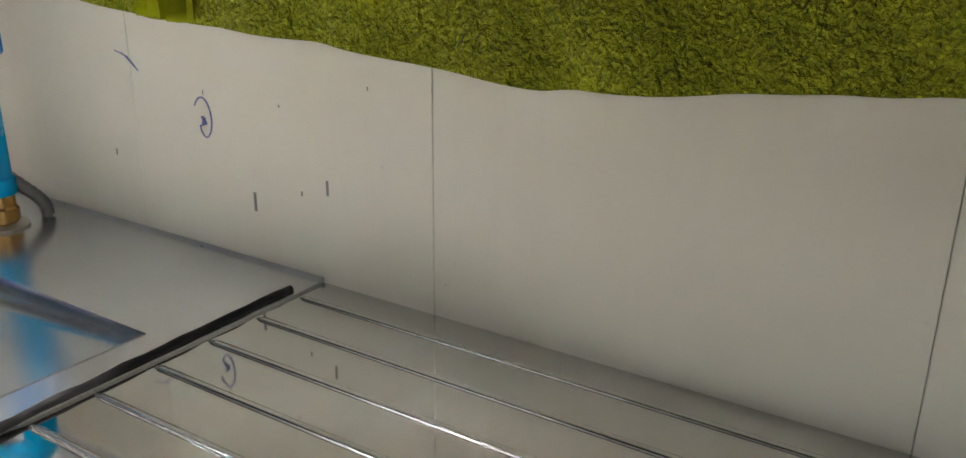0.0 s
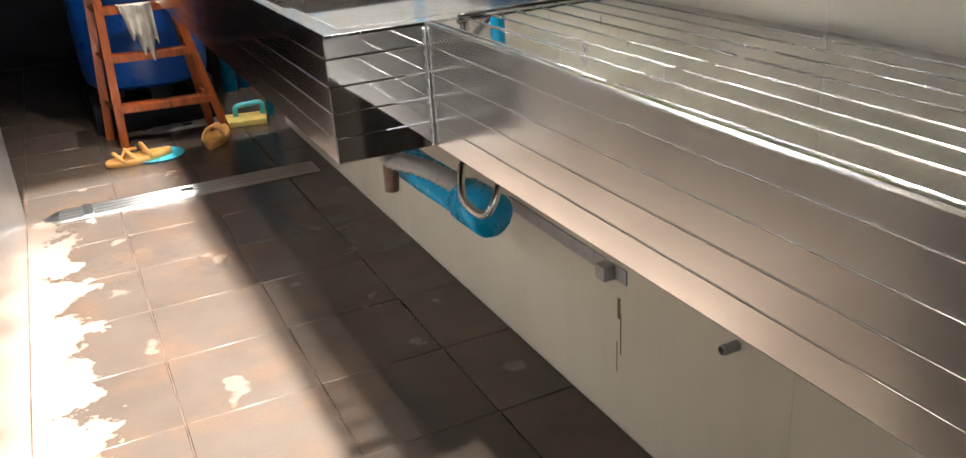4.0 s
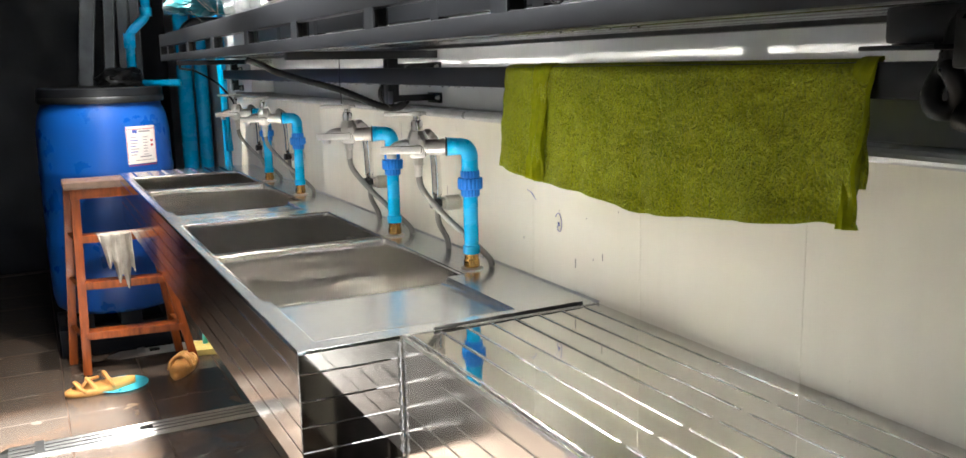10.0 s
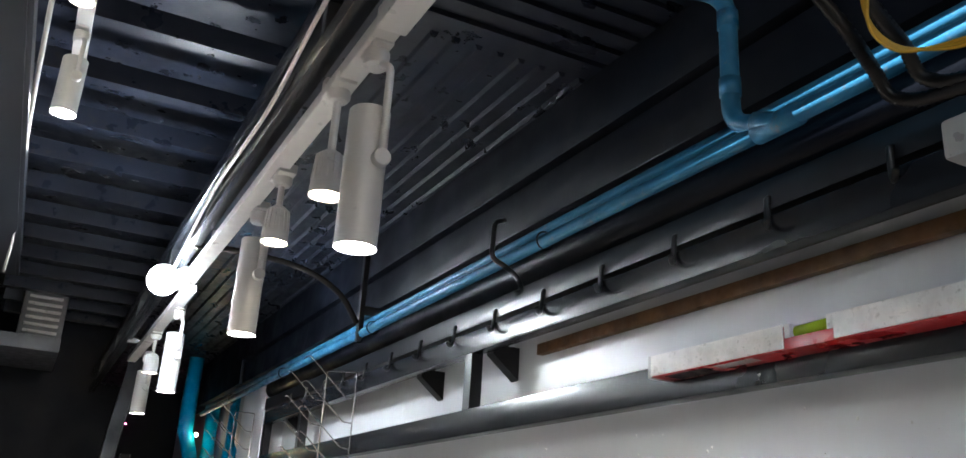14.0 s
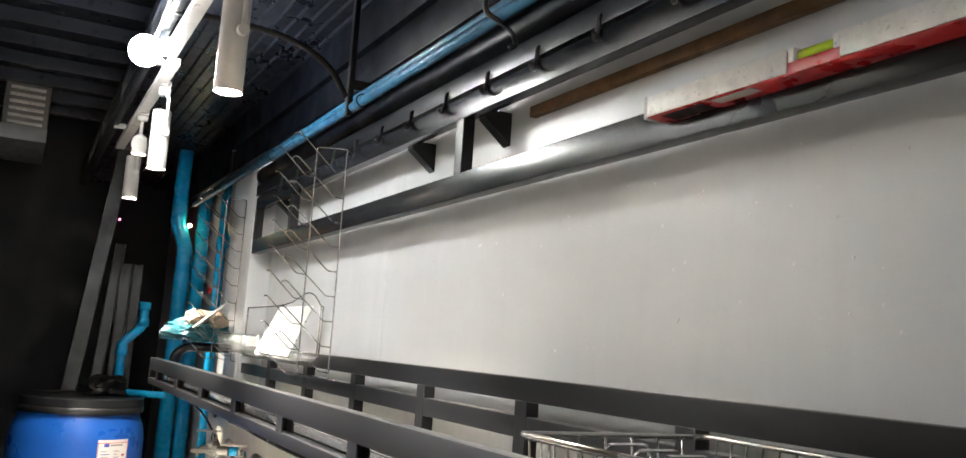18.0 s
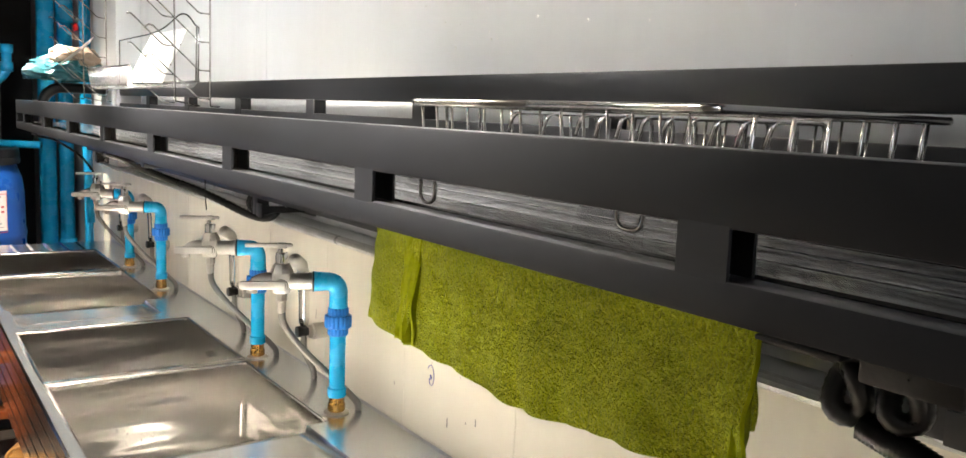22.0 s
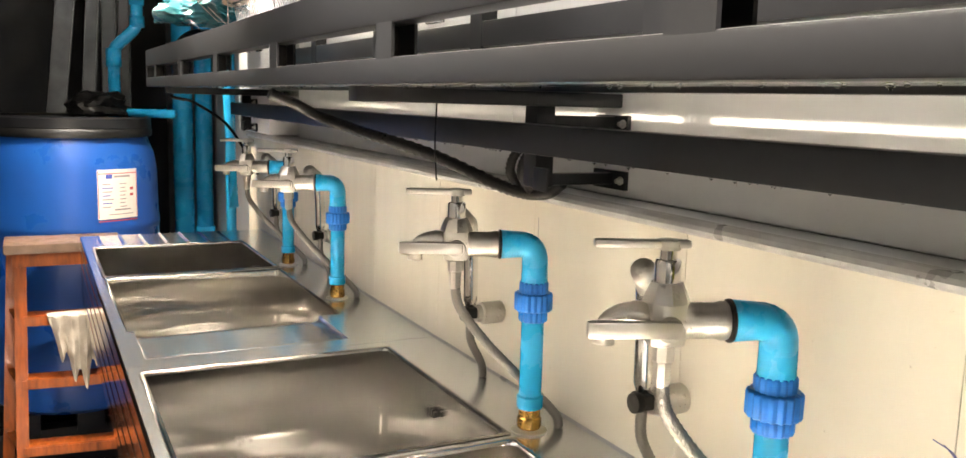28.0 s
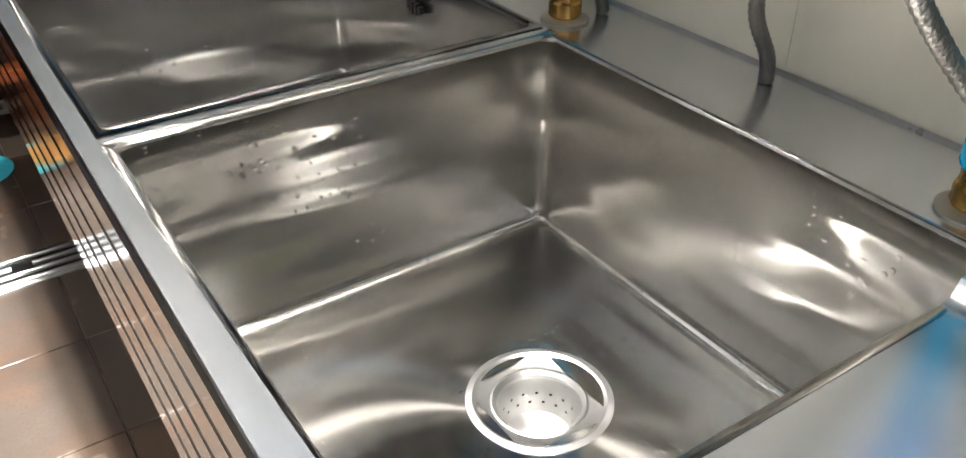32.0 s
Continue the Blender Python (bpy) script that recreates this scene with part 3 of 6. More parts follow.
def bowl_mesh(x0, x1, y0, y1, zt, zb, low=0.0):
    """A pressed bowl with rounded corners, a floor that falls to the waste hole, and a flange."""
    cx, cy = (x0 + x1) / 2 + 0.0315, (y0 + y1) / 2
    near = lambda p: (p[0], p[1], p[2] - (low if p[1] < y0 + 0.012 else 0))  # noqa: E731
    loops = [
        [near(p) for p in rounded(x0 - 0.006, x1 + 0.006, y0 - 0.006, y1 + 0.006, 0.003, zt + 0.0012)],
        [near(p) for p in rounded(x0, x1, y0, y1, 0.012, zt + 0.0012)],
        [near(p) for p in rounded(x0 + 0.002, x1 - 0.002, y0 + 0.002, y1 - 0.002, 0.012, zt - 0.002)],
    ]
    loops.append([near(p) for p in rounded(x0 + 0.0024, x1 - 0.0024, y0 + 0.0024, y1 - 0.0024, 0.012, zt - 0.0045)])
    for f in (0.08, 0.2, 0.4, 0.6, 0.8, 0.97, 1.0):
        loops.append(rounded(x0 + 0.002 + 0.006 * f, x1 - 0.002 - 0.006 * f, y0 + 0.002 + 0.006 * f, y1 - 0.002 - 0.006 * f, 0.012, zt - 0.012 - f * (zt - zb - 0.02)))
    loops.append(rounded(x0 + 0.010, x1 - 0.010, y0 + 0.010, y1 - 0.010, 0.012, zb + 0.0025))
    loops.append(rounded(x0 + 0.016, x1 - 0.016, y0 + 0.016, y1 - 0.016, 0.011, zb))
    for f, z in ((0.04, zb - 0.0002), (0.35, zb - 0.001), (0.7, zb - 0.0025)):
        a = rounded(x0 + 0.016, x1 - 0.016, y0 + 0.016, y1 - 0.016, 0.011, z)
        out = []
        for i, p in enumerate(a):
            ang = math.atan2(p[1] - cy, p[0] - cx)
            out.append((p[0] * (1 - f) + (cx + 0.056 * math.cos(ang)) * f, p[1] * (1 - f) + (cy + 0.056 * math.sin(ang)) * f, z))
        loops.append(out)
    loops.append([(cx + 0.056 * math.cos(math.atan2(p[1] - cy, p[0] - cx)), cy + 0.056 * math.sin(math.atan2(p[1] - cy, p[0] - cx)), zb - 0.004) for p in rounded(x0, x1, y0, y1, 0.011, 0)])
    bm = bmesh.new()
    rings = [[bm.verts.new(p) for p in l] for l in loops]
    n = len(rings[0])
    for u, v in zip(rings, rings[1:]):
        for j in range(n):
            bm.faces.new((u[j], v[j], v[(j + 1) % n], u[(j + 1) % n]))
    return smooth(bm, 50)


def strainer(at, bowl):
    x, y, z = at
    rim = part("waste_rim", lathe([(0.030, -0.030), (0.033, -0.006), (0.036, -0.003), (0.046, -0.002), (0.052, 0.002), (0.057, 0.001), (0.058, -0.006), (0.03, -0.034)], (x, y, z), seg=40, caps=False), GRATE, bowl, "polished steel waste outlet ring")
    cup = lathe([(0.0005, -0.046), (0.026, -0.046), (0.029, -0.042), (0.0335, -0.012), (0.037, -0.004), (0.0385, -0.003), (0.0365, -0.002), (0.031, -0.012), (0.027, -0.040), (0.0005, -0.043)], (x, y, z), seg=40)
    part("strainer_basket", cup, GRATE, bowl)
    holes = bmesh.new()
    for ring, n in ((0.006, 5), (0.013, 9), (0.020, 13)):
        for i in range(n):
            a = 2 * math.pi * i / n
            bmesh.ops.create_circle(holes, cap_ends=True, radius=0.0016, segments=8, matrix=Matrix.Translation((x + ring * math.cos(a), y + ring * math.sin(a), z - 0.0424)))
    for row, n in ((-0.030, 16), (-0.022, 16)):
        for i in range(n):
            a = 2 * math.pi * (i + (row == -0.022) * 0.5) / n
            r = 0.0288 if row == -0.030 else 0.0302
            m = Matrix.Translation((x + (r - 0.0012) * math.cos(a), y + (r - 0.0012) * math.sin(a), z + row)) @ Matrix.Rotation(a, 4, "Z") @ Matrix.Rotation(-math.pi / 2, 4, "Y")
            bmesh.ops.create_circle(holes, cap_ends=True, radius=0.0014, segments=8, matrix=m)
    part("strainer_holes", holes, RUBBER, bowl)


def sheet(xs, ys, holes, z, thick=0.0025):
    """A flat sheet on grid lines, with the cells that lie in a hole left open."""
    bm = bmesh.new()
    v = [[bm.verts.new((x, y, z)) for y in ys] for x in xs]
    for i in range(len(xs) - 1):
        for j in range(len(ys) - 1):
            cx, cy = (xs[i] + xs[i + 1]) / 2, (ys[j] + ys[j + 1]) / 2
            if not any(a < cx < b and c < cy < d for a, b, c, d in holes):
                bm.faces.new((v[i][j], v[i + 1][j], v[i + 1][j + 1], v[i][j + 1]))
    low = {}
    for f in bm.faces[:]:
        for q in f.verts:
            if q not in low:
                low[q] = bm.verts.new((q.co.x, q.co.y, z - thick))
        bm.faces.new([low[q] for q in reversed(f.verts)])
    for e in [e for e in bm.edges if e.is_boundary and e.verts[0] in low]:
        p, q = e.verts
        bm.faces.new((q, p, low[p], low[q])) if e.link_loops[0].vert == p else bm.faces.new((p, q, low[q], low[p]))
    for q in [q for q in bm.verts if not q.link_faces]:
        bm.verts.remove(q)
    return bm


CT = 0.862
RIBS = (0.829, 0.788, 0.749, 0.711)


def apron_outline(d, low=0.672):
    """Section of the front: a rolled top edge and four pressed ribs; d steps out of the plane."""
    o = [(0.0, CT), (d * 0.6, CT - 0.0006), (d, CT - 0.004)]
    for z in RIBS:
        o += [(d, z + 0.0016), (d * 1.14, z), (d, z - 0.0016)]
    o += [(d, low + 0.002), (d * 0.8, low), (0.0, low)]
    return o


def apron_y(x, y0, y1, d=0.006, low=0.672):
    return prism([(x + 0.006 - p, z) for p, z in apron_outline(d, low)], y0, y1)


def apron_x(y, x0, x1, d=0.006, low=0.672):
    bm = prism([(p, z) for p, z in apron_outline(d, low)], x0, x1)
    m = Matrix(((0, 1, 0, 0), (-1, 0, 0, y + 0.006), (0, 0, 1, 0), (0, 0, 0, 1)))
    return moved(bm, m)


FX = -0.512
BX = -0.001


def sink_unit(y0, y1, bowls, board, label, ridged=None, near_end=False):
    s = thing("sink_unit", (FX / 2, (y0 + y1) / 2, 0.64), label, "sink", "sink units on the wall")
    holes = [(-0.487, -0.104, a, b) for a, b in bowls] + [board]
    xs = sorted({FX + 0.004, -0.487, -0.104, BX, board[0], board[1]})
    ys = sorted({y0, y1, board[2], board[3]} | {v for ab in bowls for v in ab})
    part("worktop", sheet(xs, ys, holes, CT), STEEL_TOP, s, "brushed stainless worktop with water stains")
    front = part("front_panel", apron_y(FX, y0, y1), STEEL_FRONT, s, "stainless front with four pressed lines")
    if near_end:
        part("end_panel", apron_x(y0 - 0.004, FX + 0.001, -0.357), STEEL_MIRROR, s, "mirror-bright end panel with pressed lines")
        part("corner_weld", tube([(-0.3595 + 0.0012 * math.sin(i * 2.1), y0 - 0.0065, 0.672 + i * 0.0063) for i in range(30)], [0.0017 + 0.0008 * (i % 3) for i in range(30)], 6), STEEL_TOP, s)

    for a, b in bowls:
        low = 0.013 if abs(a - board[3]) < 1e-4 else 0.0
        # bowls away from the board get the steel with shade in its colour
        bw = part("bowl", bowl_mesh(-0.487, -0.104, a, b, CT, 0.674, low), STEEL_BOWL if low else STEEL_BOWL_SHADED, s, "brushed square bowl with wavy reflections and drops" if low else "square stainless bowl, toned darker as in shade, with soft wavy reflections")
        strainer((-0.264, (a + b) / 2, 0.670), bw)
        if b < 1.5 or 2.5 < b < 2.7:
            continue
        slots = merged(*[box(-0.1150, -0.1095, (a + b) / 2 + k * 0.008 - 0.0022, (a + b) / 2 + k * 0.008 + 0.0022, 0.814 + 0.002 * abs(k), 0.828 - 0.002 * abs(k)) for k in (-1.5, -0.5, 0.5, 1.5)])
        part("overflow_slots", slots, RUBBER, bw, "dark overflow slots")
    # sunk draining board that falls to the bowl
    bx0, bx1, by0, by1 = board
    bm = bmesh.new()
    loops = [
        [(bx0, by0, CT + 0.0005), (bx1, by0, CT + 0.0005), (bx1, by1, CT + 0.0005), (bx0, by1, CT + 0.0005)],
        [(bx0 + 0.003, by0 + 0.003, CT - 0.005), (bx1 - 0.004, by0 + 0.003, CT - 0.005), (bx1 - 0.004, by1, CT - 0.011), (bx0 + 0.003, by1, CT - 0.011)],
        [(bx0 + 0.008, by0 + 0.009, CT - 0.0065), (bx1 - 0.022, by0 + 0.009, CT - 0.0065), (bx1 - 0.022, by1, CT - 0.0125), (bx0 + 0.008, by1, CT - 0.0125)],
    ]
    rings = [[bm.verts.new(p) for p in l] for l in loops]
    for u, v in zip(rings, rings[1:]):
        for j in (0, 1, 3):
            bm.faces.new((u[j], u[(j + 1) % 4], v[(j + 1) % 4], v[j]))
    bm.faces.new(rings[-1])
    part("draining_board", smooth(bm, 30), STEEL_TOP, s, "smooth sunken draining board")
    if ridged:
        for i in range(7):
            x = -0.47 + 0.055 * i
            part("ridge", prism([(x, CT), (x + 0.006, CT + 0.004), (x + 0.012, CT)], ridged[0], ridged[1]), STEEL_TOP, s)
    part("back_bead", prism([(BX, CT), (BX - 0.004, CT), (BX - 0.0008, CT + 0.003)], y0, y1), GREY_TRIM, s, "thin sealant line at the wall")
    return s


sink_near = sink_unit(0.710, 1.899, [(1.006, 1.425), (1.447, 1.866)], (-0.476, -0.141, 0.746, 1.006), "double-bowl stainless steel sink with ribbed front, wall-hung", near_end=True)
sink_far = sink_unit(1.901, 3.235, [(2.115, 2.590), (2.622, 3.030)], (-0.476, -0.146, 1.940, 2.115), "double-bowl stainless steel sink with ridged end, wall-hung", ridged=(3.05, 3.225))

board_unit = thing("draining_table", (-0.18, 0.25, 0.64), "mirror-polished stainless draining table with raised rods", "draining table")
DX, DY0, DY1 = -0.356, -0.235, 0.7095
part("tabletop", sheet([DX + 0.004, -0.2, BX], [DY0, 0.1, 0.4, DY1], [], CT - 0.002), STEEL_MIRROR, board_unit, "polished stainless sheet top")
part("front_panel", apron_y(DX, DY0, DY1 - 0.004), STEEL_APRON, board_unit, "bright satin front with four pressed lines")
part("end_panel", apron_x(DY0 - 0.004, DX + 0.001, BX), STEEL_MIRROR, board_unit)
part("underside", box(DX + 0.008, BX, DY0 + 0.004, DY1, 0.68, 0.684), STEEL_FRONT, board_unit)
for x in (-0.339, -0.293, -0.250, -0.208, -0.165, -0.121, -0.077, -0.033):
    for y0, y1 in ((DY0 + 0.01, 0.243 + 0.02 * x), (0.252 + 0.02 * x, 0.705)):
        part("rod", moved(tube([(x, y0, -0.003), (x, y0 + 0.006, 0), (x, y1 - 0.006, 0), (x, y1, -0.003)], 0.0032, 10), Matrix.Translation((0, 0, CT - 0.002)) @ Matrix.Diagonal((1, 1, 0.5, 1))), ROD, board_unit)
part("black_sealant", tube([(-0.30 + 0.27 * i / 18, 0.7115 + 0.0004 * i + 0.0005 * math.sin(i * 1.7), CT + 0.001) for i in range(19)], [0.0030 + 0.0004 * ((i * 7) % 3) for i in range(19)], 8), RUBBER, board_unit, "smeared black silicone joint")
part("support_angle", merged(box(-0.004, -0.0005, 0.70, 1.17, 0.330, 0.360, 0.001), box(-0.03, -0.004, 0.735, 0.765, 0.330, 0.360, 0.002)), GREY_TRIM, wall_e, "bare steel angle screwed to the wall")
part("pipe_stub", lathe([(0.009, 0), (0.009, 0.03), (0.007, 0.032), (0.007, 0.01), (0.0005, 0.01)], (0.0, 0.402, 0.355), "-x", 14), GREY_TRIM, wall_e, "short steel pipe stub")
for k, (y, z, w, h) in enumerate(((0.728, 0.27, 0.010, 0.045), (0.722, 0.215, 0.004, 0.09), (0.735, 0.16, 0.003, 0.07))):
    part("rust_run", box(-0.0004, 0.001, y - w / 2, y + w / 2, z - h / 2, z + h / 2, 0.0001, 1), WOOD_RAW, wall_e, "rust stain")

# pen marks and scuffs on the cream panels
mark = bmesh.new()
pts = [(-0.0006, 0.836 + 0.012 * (1 - 0.1 * a) * math.cos(a + 0.6), 0.974 + 0.022 * (1 - 0.1 * a) * math.sin(a + 0.6)) for a in (i * 0.28 for i in range(20))]
mark = merged(tube(pts, 0.0007, 5), tube([(-0.0006, 0.838, 0.978), (-0.0006, 0.834, 0.972), (-0.0006, 0.838, 0.970), (-0.0006, 0.835, 0.977)], 0.0013, 5))
part("pen_mark", mark, PEN, wall_e, "blue pen scribble with a ring")
for y, z, w, h in ((0.703, 0.939, 0.0025, 0.012), (0.749, 0.997, 0.0015, 0.002), (0.783, 0.914, 0.003, 0.016), (0.73, 0.93, 0.0018, 0.004), (0.835, 0.998, 0.001, 0.004), (0.66, 1.02, 0.001, 0.003), (1.30, 0.98, 0.0015, 0.02), (1.37, 1.02, 0.001, 0.006), (1.56, 1.10, 0.001, 0.035), (0.96, 0.93, 0.002, 0.006)):
    part("scuff", box(-0.0003, 0.001, y - w / 2, y + w / 2, z - h / 2, z + h / 2), SMUDGE, wall_e)
part("pen_stroke", tube([(-0.0004, 0.945, 1.023), (-0.0004, 0.928, 1.019), (-0.0004, 0.915, 1.008), (-0.0004, 0.935, 1.022)], 0.00045, 4), PEN, wall_e)


# ---- taps ----
def tap(y):
    x = -0.071
    t = thing("tap", (x, y, CT), "satin nickel lever tap on a blue plastic riser with brass foot", "tap", "taps along the sinks")
    c = (x, y, 0)
    part("flange", lathe([(0.0005, CT), (0.022, CT), (0.023, CT + 0.002), (0.019, CT + 0.004), (0.0005, CT + 0.004)], c), NICKEL, t)
    part("brass_fitting", lathe([(0.013, CT + 0.003), (0.0155, CT + 0.006), (0.0155, CT + 0.018), (0.0138, CT + 0.020), (0.0138, CT + 0.032), (0.012, CT + 0.034)], c, seg=12), BRASS, t, "brass hexagon fitting")
    part("lower_pipe", lathe([(0.016, CT + 0.031), (0.0168, CT + 0.033), (0.0168, CT + 0.046), (0.0142, CT + 0.048), (0.0142, 1.006)], c), BLUE_PIPE, t, "light blue plastic pipe")
    u = part("union", fluted(0.0240, 0.0024, 1.019, 1.041, c, 18), BLUE_DARK, t, "ribbed dark blue union nut")
    part("union_collar", fluted(0.0182, 0.0016, 1.005, 1.0195, c, 16), BLUE_DARK, u)
    part("union_collar", fluted(0.0182, 0.0016, 1.0405, 1.055, c, 16), BLUE_DARK, u)
    turn = Matrix.Translation((x, y, 0)) @ Matrix.Rotation(radians(-22), 4, "Z") @ Matrix.Translation((-x, -y, 0))
    q = lambda bm: moved(bm, turn)  # noqa: E731
    part("elbow", q(tube(bent([(x, y, 1.05), (x, y, 1.101), (x - 0.044, y, 1.101)], 0.028, 7), [0.0165] + [0.0160] * 8 + [0.0178], 18)), BLUE_PIPE, t, "light blue plastic elbow")
    part("thread_seal", q(lathe([(0.0170, 0.0425), (0.0183, 0.043), (0.0183, 0.0452), (0.0165, 0.0457)], (x, y, 1.101), "-x")), RUBBER, t)
    body = part("valve_body", q(merged(lathe([(0.016, 0.047), (0.0165, 0.052), (0.0150, 0.056), (0.0150, 0.092)], (x, y, 1.101), "-x", 20), box(x - 0.114, x - 0.083, y - 0.0155, y + 0.0155, 1.081, 1.122, 0.006), lathe([(0.0205, 1.117), (0.0195, 1.120), (0.0145, 1.131), (0.0135, 1.133)], (x - 0.098, y, 0), seg=8))), NICKEL, t, "cast nickel valve body with drops")
    part("spout", q(tube(curve([(x - 0.106, y, 1.101), (x - 0.124, y, 1.106), (x - 0.138, y + 0.002, 1.102), (x - 0.147, y + 0.002, 1.092), (x - 0.148, y + 0.002, 1.081)], 5), [0.0115] * 6 + [0.0102] * 8 + [0.0092] * 7, 14)), NICKEL, body)
    part("lower_lever", q(box(x - 0.168, x - 0.091, y - 0.029, y - 0.019, 1.0915, 1.1065, 0.0045)), NICKEL, body, "flat nickel side lever")
    part("lever_hub", q(lathe([(0.010, -0.020), (0.011, -0.017), (0.011, 0.0)], (x - 0.098, y, 1.097), "y", 16)), NICKEL, body)
    part("bonnet", q(lathe([(0.0105, 1.129), (0.0108, 1.131), (0.0108, 1.150), (0.0095, 1.152), (0.0068, 1.1525), (0.0068, 1.162)], (x - 0.098, y, 0), seg=18)), CHROME, t, "polished valve stem")
    part("handle", q(merged(box(x - 0.160, x - 0.080, y - 0.0055, y + 0.0055, 1.161, 1.168, 0.003), lathe([(0.0005, 1.159), (0.0095, 1.160), (0.0095, 1.168), (0.0005, 1.1695)], (x - 0.098, y, 0), seg=16))), NICKEL, t, "flat nickel top handle")
    part("outlet_nut", q(lathe([(0.007, 1.083), (0.0100, 1.080), (0.0100, 1.068), (0.0078, 1.066), (0.0078, 1.050), (0.006, 1.045)], (x - 0.098, y, 0), seg=8)), NICKEL, t)
    hx, hy = x - 0.098 * math.cos(radians(22)), y + 0.098 * math.sin(radians(22))
    ex, ey = -0.03, y - 0.006
    path = curve([(hx + (ex - hx) * f, hy + (ey - hy) * f, z) for f, z in ((0, 1.05), (0.05, 1.02), (0.3, 0.975), (0.65, 0.925), (0.95, 0.882), (1.0, CT + 0.001))], 16)
    part("hose", tube(path, 0.0062, 10, True, 0.07), BRAID, t, "braided steel flexible hose")
    return t


def sprayer(y):
    s = thing("bidet_sprayer", (-0.03, y, 0.96), "chrome hand sprayer hanging in a wall holder", "sprayer", "sprayers beside the taps")
    part("holder", lathe([(0.014, 0.0), (0.0165, 0.002), (0.0165, 0.034), (0.013, 0.036), (0.013, 0.044)], (0.0, y - 0.004, 0.962), "-x", 18), NICKEL, s)
    part("clip", merged(box(-0.058, -0.040, y - 0.012, y + 0.012, 0.956, 0.972, 0.003), lathe([(0.010, 0.0), (0.011, 0.002), (0.011, 0.010), (0.0005, 0.012)], (-0.056, y - 0.004, 0.964), "-x", 14)), RUBBER, s, "black plastic clip")
    part("handpiece", tube(curve([(-0.048, y + 0.004, 0.955), (-0.048, y + 0.004, 1.0), (-0.050, y + 0.003, 1.05), (-0.055, y, 1.09)], 5), [0.0075] * 3 + [0.0105] * 13, 12), CHROME, s)
    part("spray_head", tube([(-0.052, y, 1.083), (-0.060, y - 0.008, 1.098), (-0.085, y - 0.035, 1.113)], [0.011, 0.0125, 0.0135], 14), NICKEL, s)
    part("hose", tube(curve([(-0.048, y + 0.004, 0.957), (-0.046, y + 0.004, 0.92), (-0.030, y, 0.885), (-0.026, y, CT + 0.001)], 14), 0.0062, 10, True, 0.07), BRAID, s, "ringed steel hose")
    return s


first_tap = tap(1.042)
first_spray = sprayer(1.245)
for y in (1.446, 2.243, 2.638):
    copy_thing(first_tap, pose(-0.071, y, CT))
for y in (1.665, 2.440, 2.845):
    copy_thing(first_spray, pose(-0.03, y, 0.96))


# ---- shelf over the sinks ----
shelf = thing("wall_shelf", (-0.16, 1.5, 1.285), "long black steel tube shelf with slotted rails, fixed to the wall", "shelf")
SY0, SY1 = -0.27, 3.215
part("front_rail", box(-0.326, -0.300, SY0, SY1, 1.342, 1.388, 0.0025), BLACK, shelf, "worn black front top rail")
part("front_rail", box(-0.326, -0.300, SY0, SY1, 1.287, 1.312, 0.0025), BLACK, shelf)
for y in (-0.024, 0.424, 0.852, 1.282, 1.705, 2.132, 2.560, 2.990):
    part("front_post", moved(prism([(-0.3258, -y), (-0.3258, -y - 0.040), (-0.3002, -y - 0.040), (-0.3002, -y), (-0.3032, -y), (-0.3032, -y - 0.037), (-0.3228, -y - 0.037), (-0.3228, -y)], 1.306, 1.348), Matrix.Rotation(radians(90), 4, "X")), BLACK, shelf)
for y0 in (SY0, SY1 - 0.026):
    part("end_post", box(-0.3255, -0.3005, y0, y0 + 0.026, 1.311, 1.343, 0.0008, 1), BLACK, shelf)
for z0, z1 in ((1.417, 1.458), (1.353, 1.391), (1.288, 1.318)):
    part("back_rail", box(-0.020, 0.006, SY0 + 0.05, SY1 - 0.06, z0, z1, 0.0025), BLACK, shelf)
for i in range(-1, 6):
    y = 0.849 + 0.431 * i
    part("back_post", box(-0.0205, 0.0055, y, y + 0.040, 1.317, 1.418, 0.0008, 1), BLACK, shelf)
part("end_rail", tube(bent([(-0.0165, SY1 - 0.08, 1.4375), (-0.0165, SY1 - 0.015, 1.4375), (-0.20, SY1 - 0.015, 1.4375), (-0.24, SY1 - 0.015, 1.40), (-0.24, SY1 - 0.015, 1.31)], 0.035), 0.0185, 10), BLACK, shelf)
for i in range(5):
    x = -0.296 + 0.0545 * i
    part("deck_slat", box(x + 0.0005, x + 0.0485, SY0 + 0.01, SY1 - 0.01, 1.294, 1.314, 0.003), DECK, shelf, "glossy wet black slat")
for y in (1.453, 3.0):
    part("cross_bar", box(-0.30, 0.0545, y, y + 0.03, 1.270, 1.288, 0.002), BLACK, shelf)
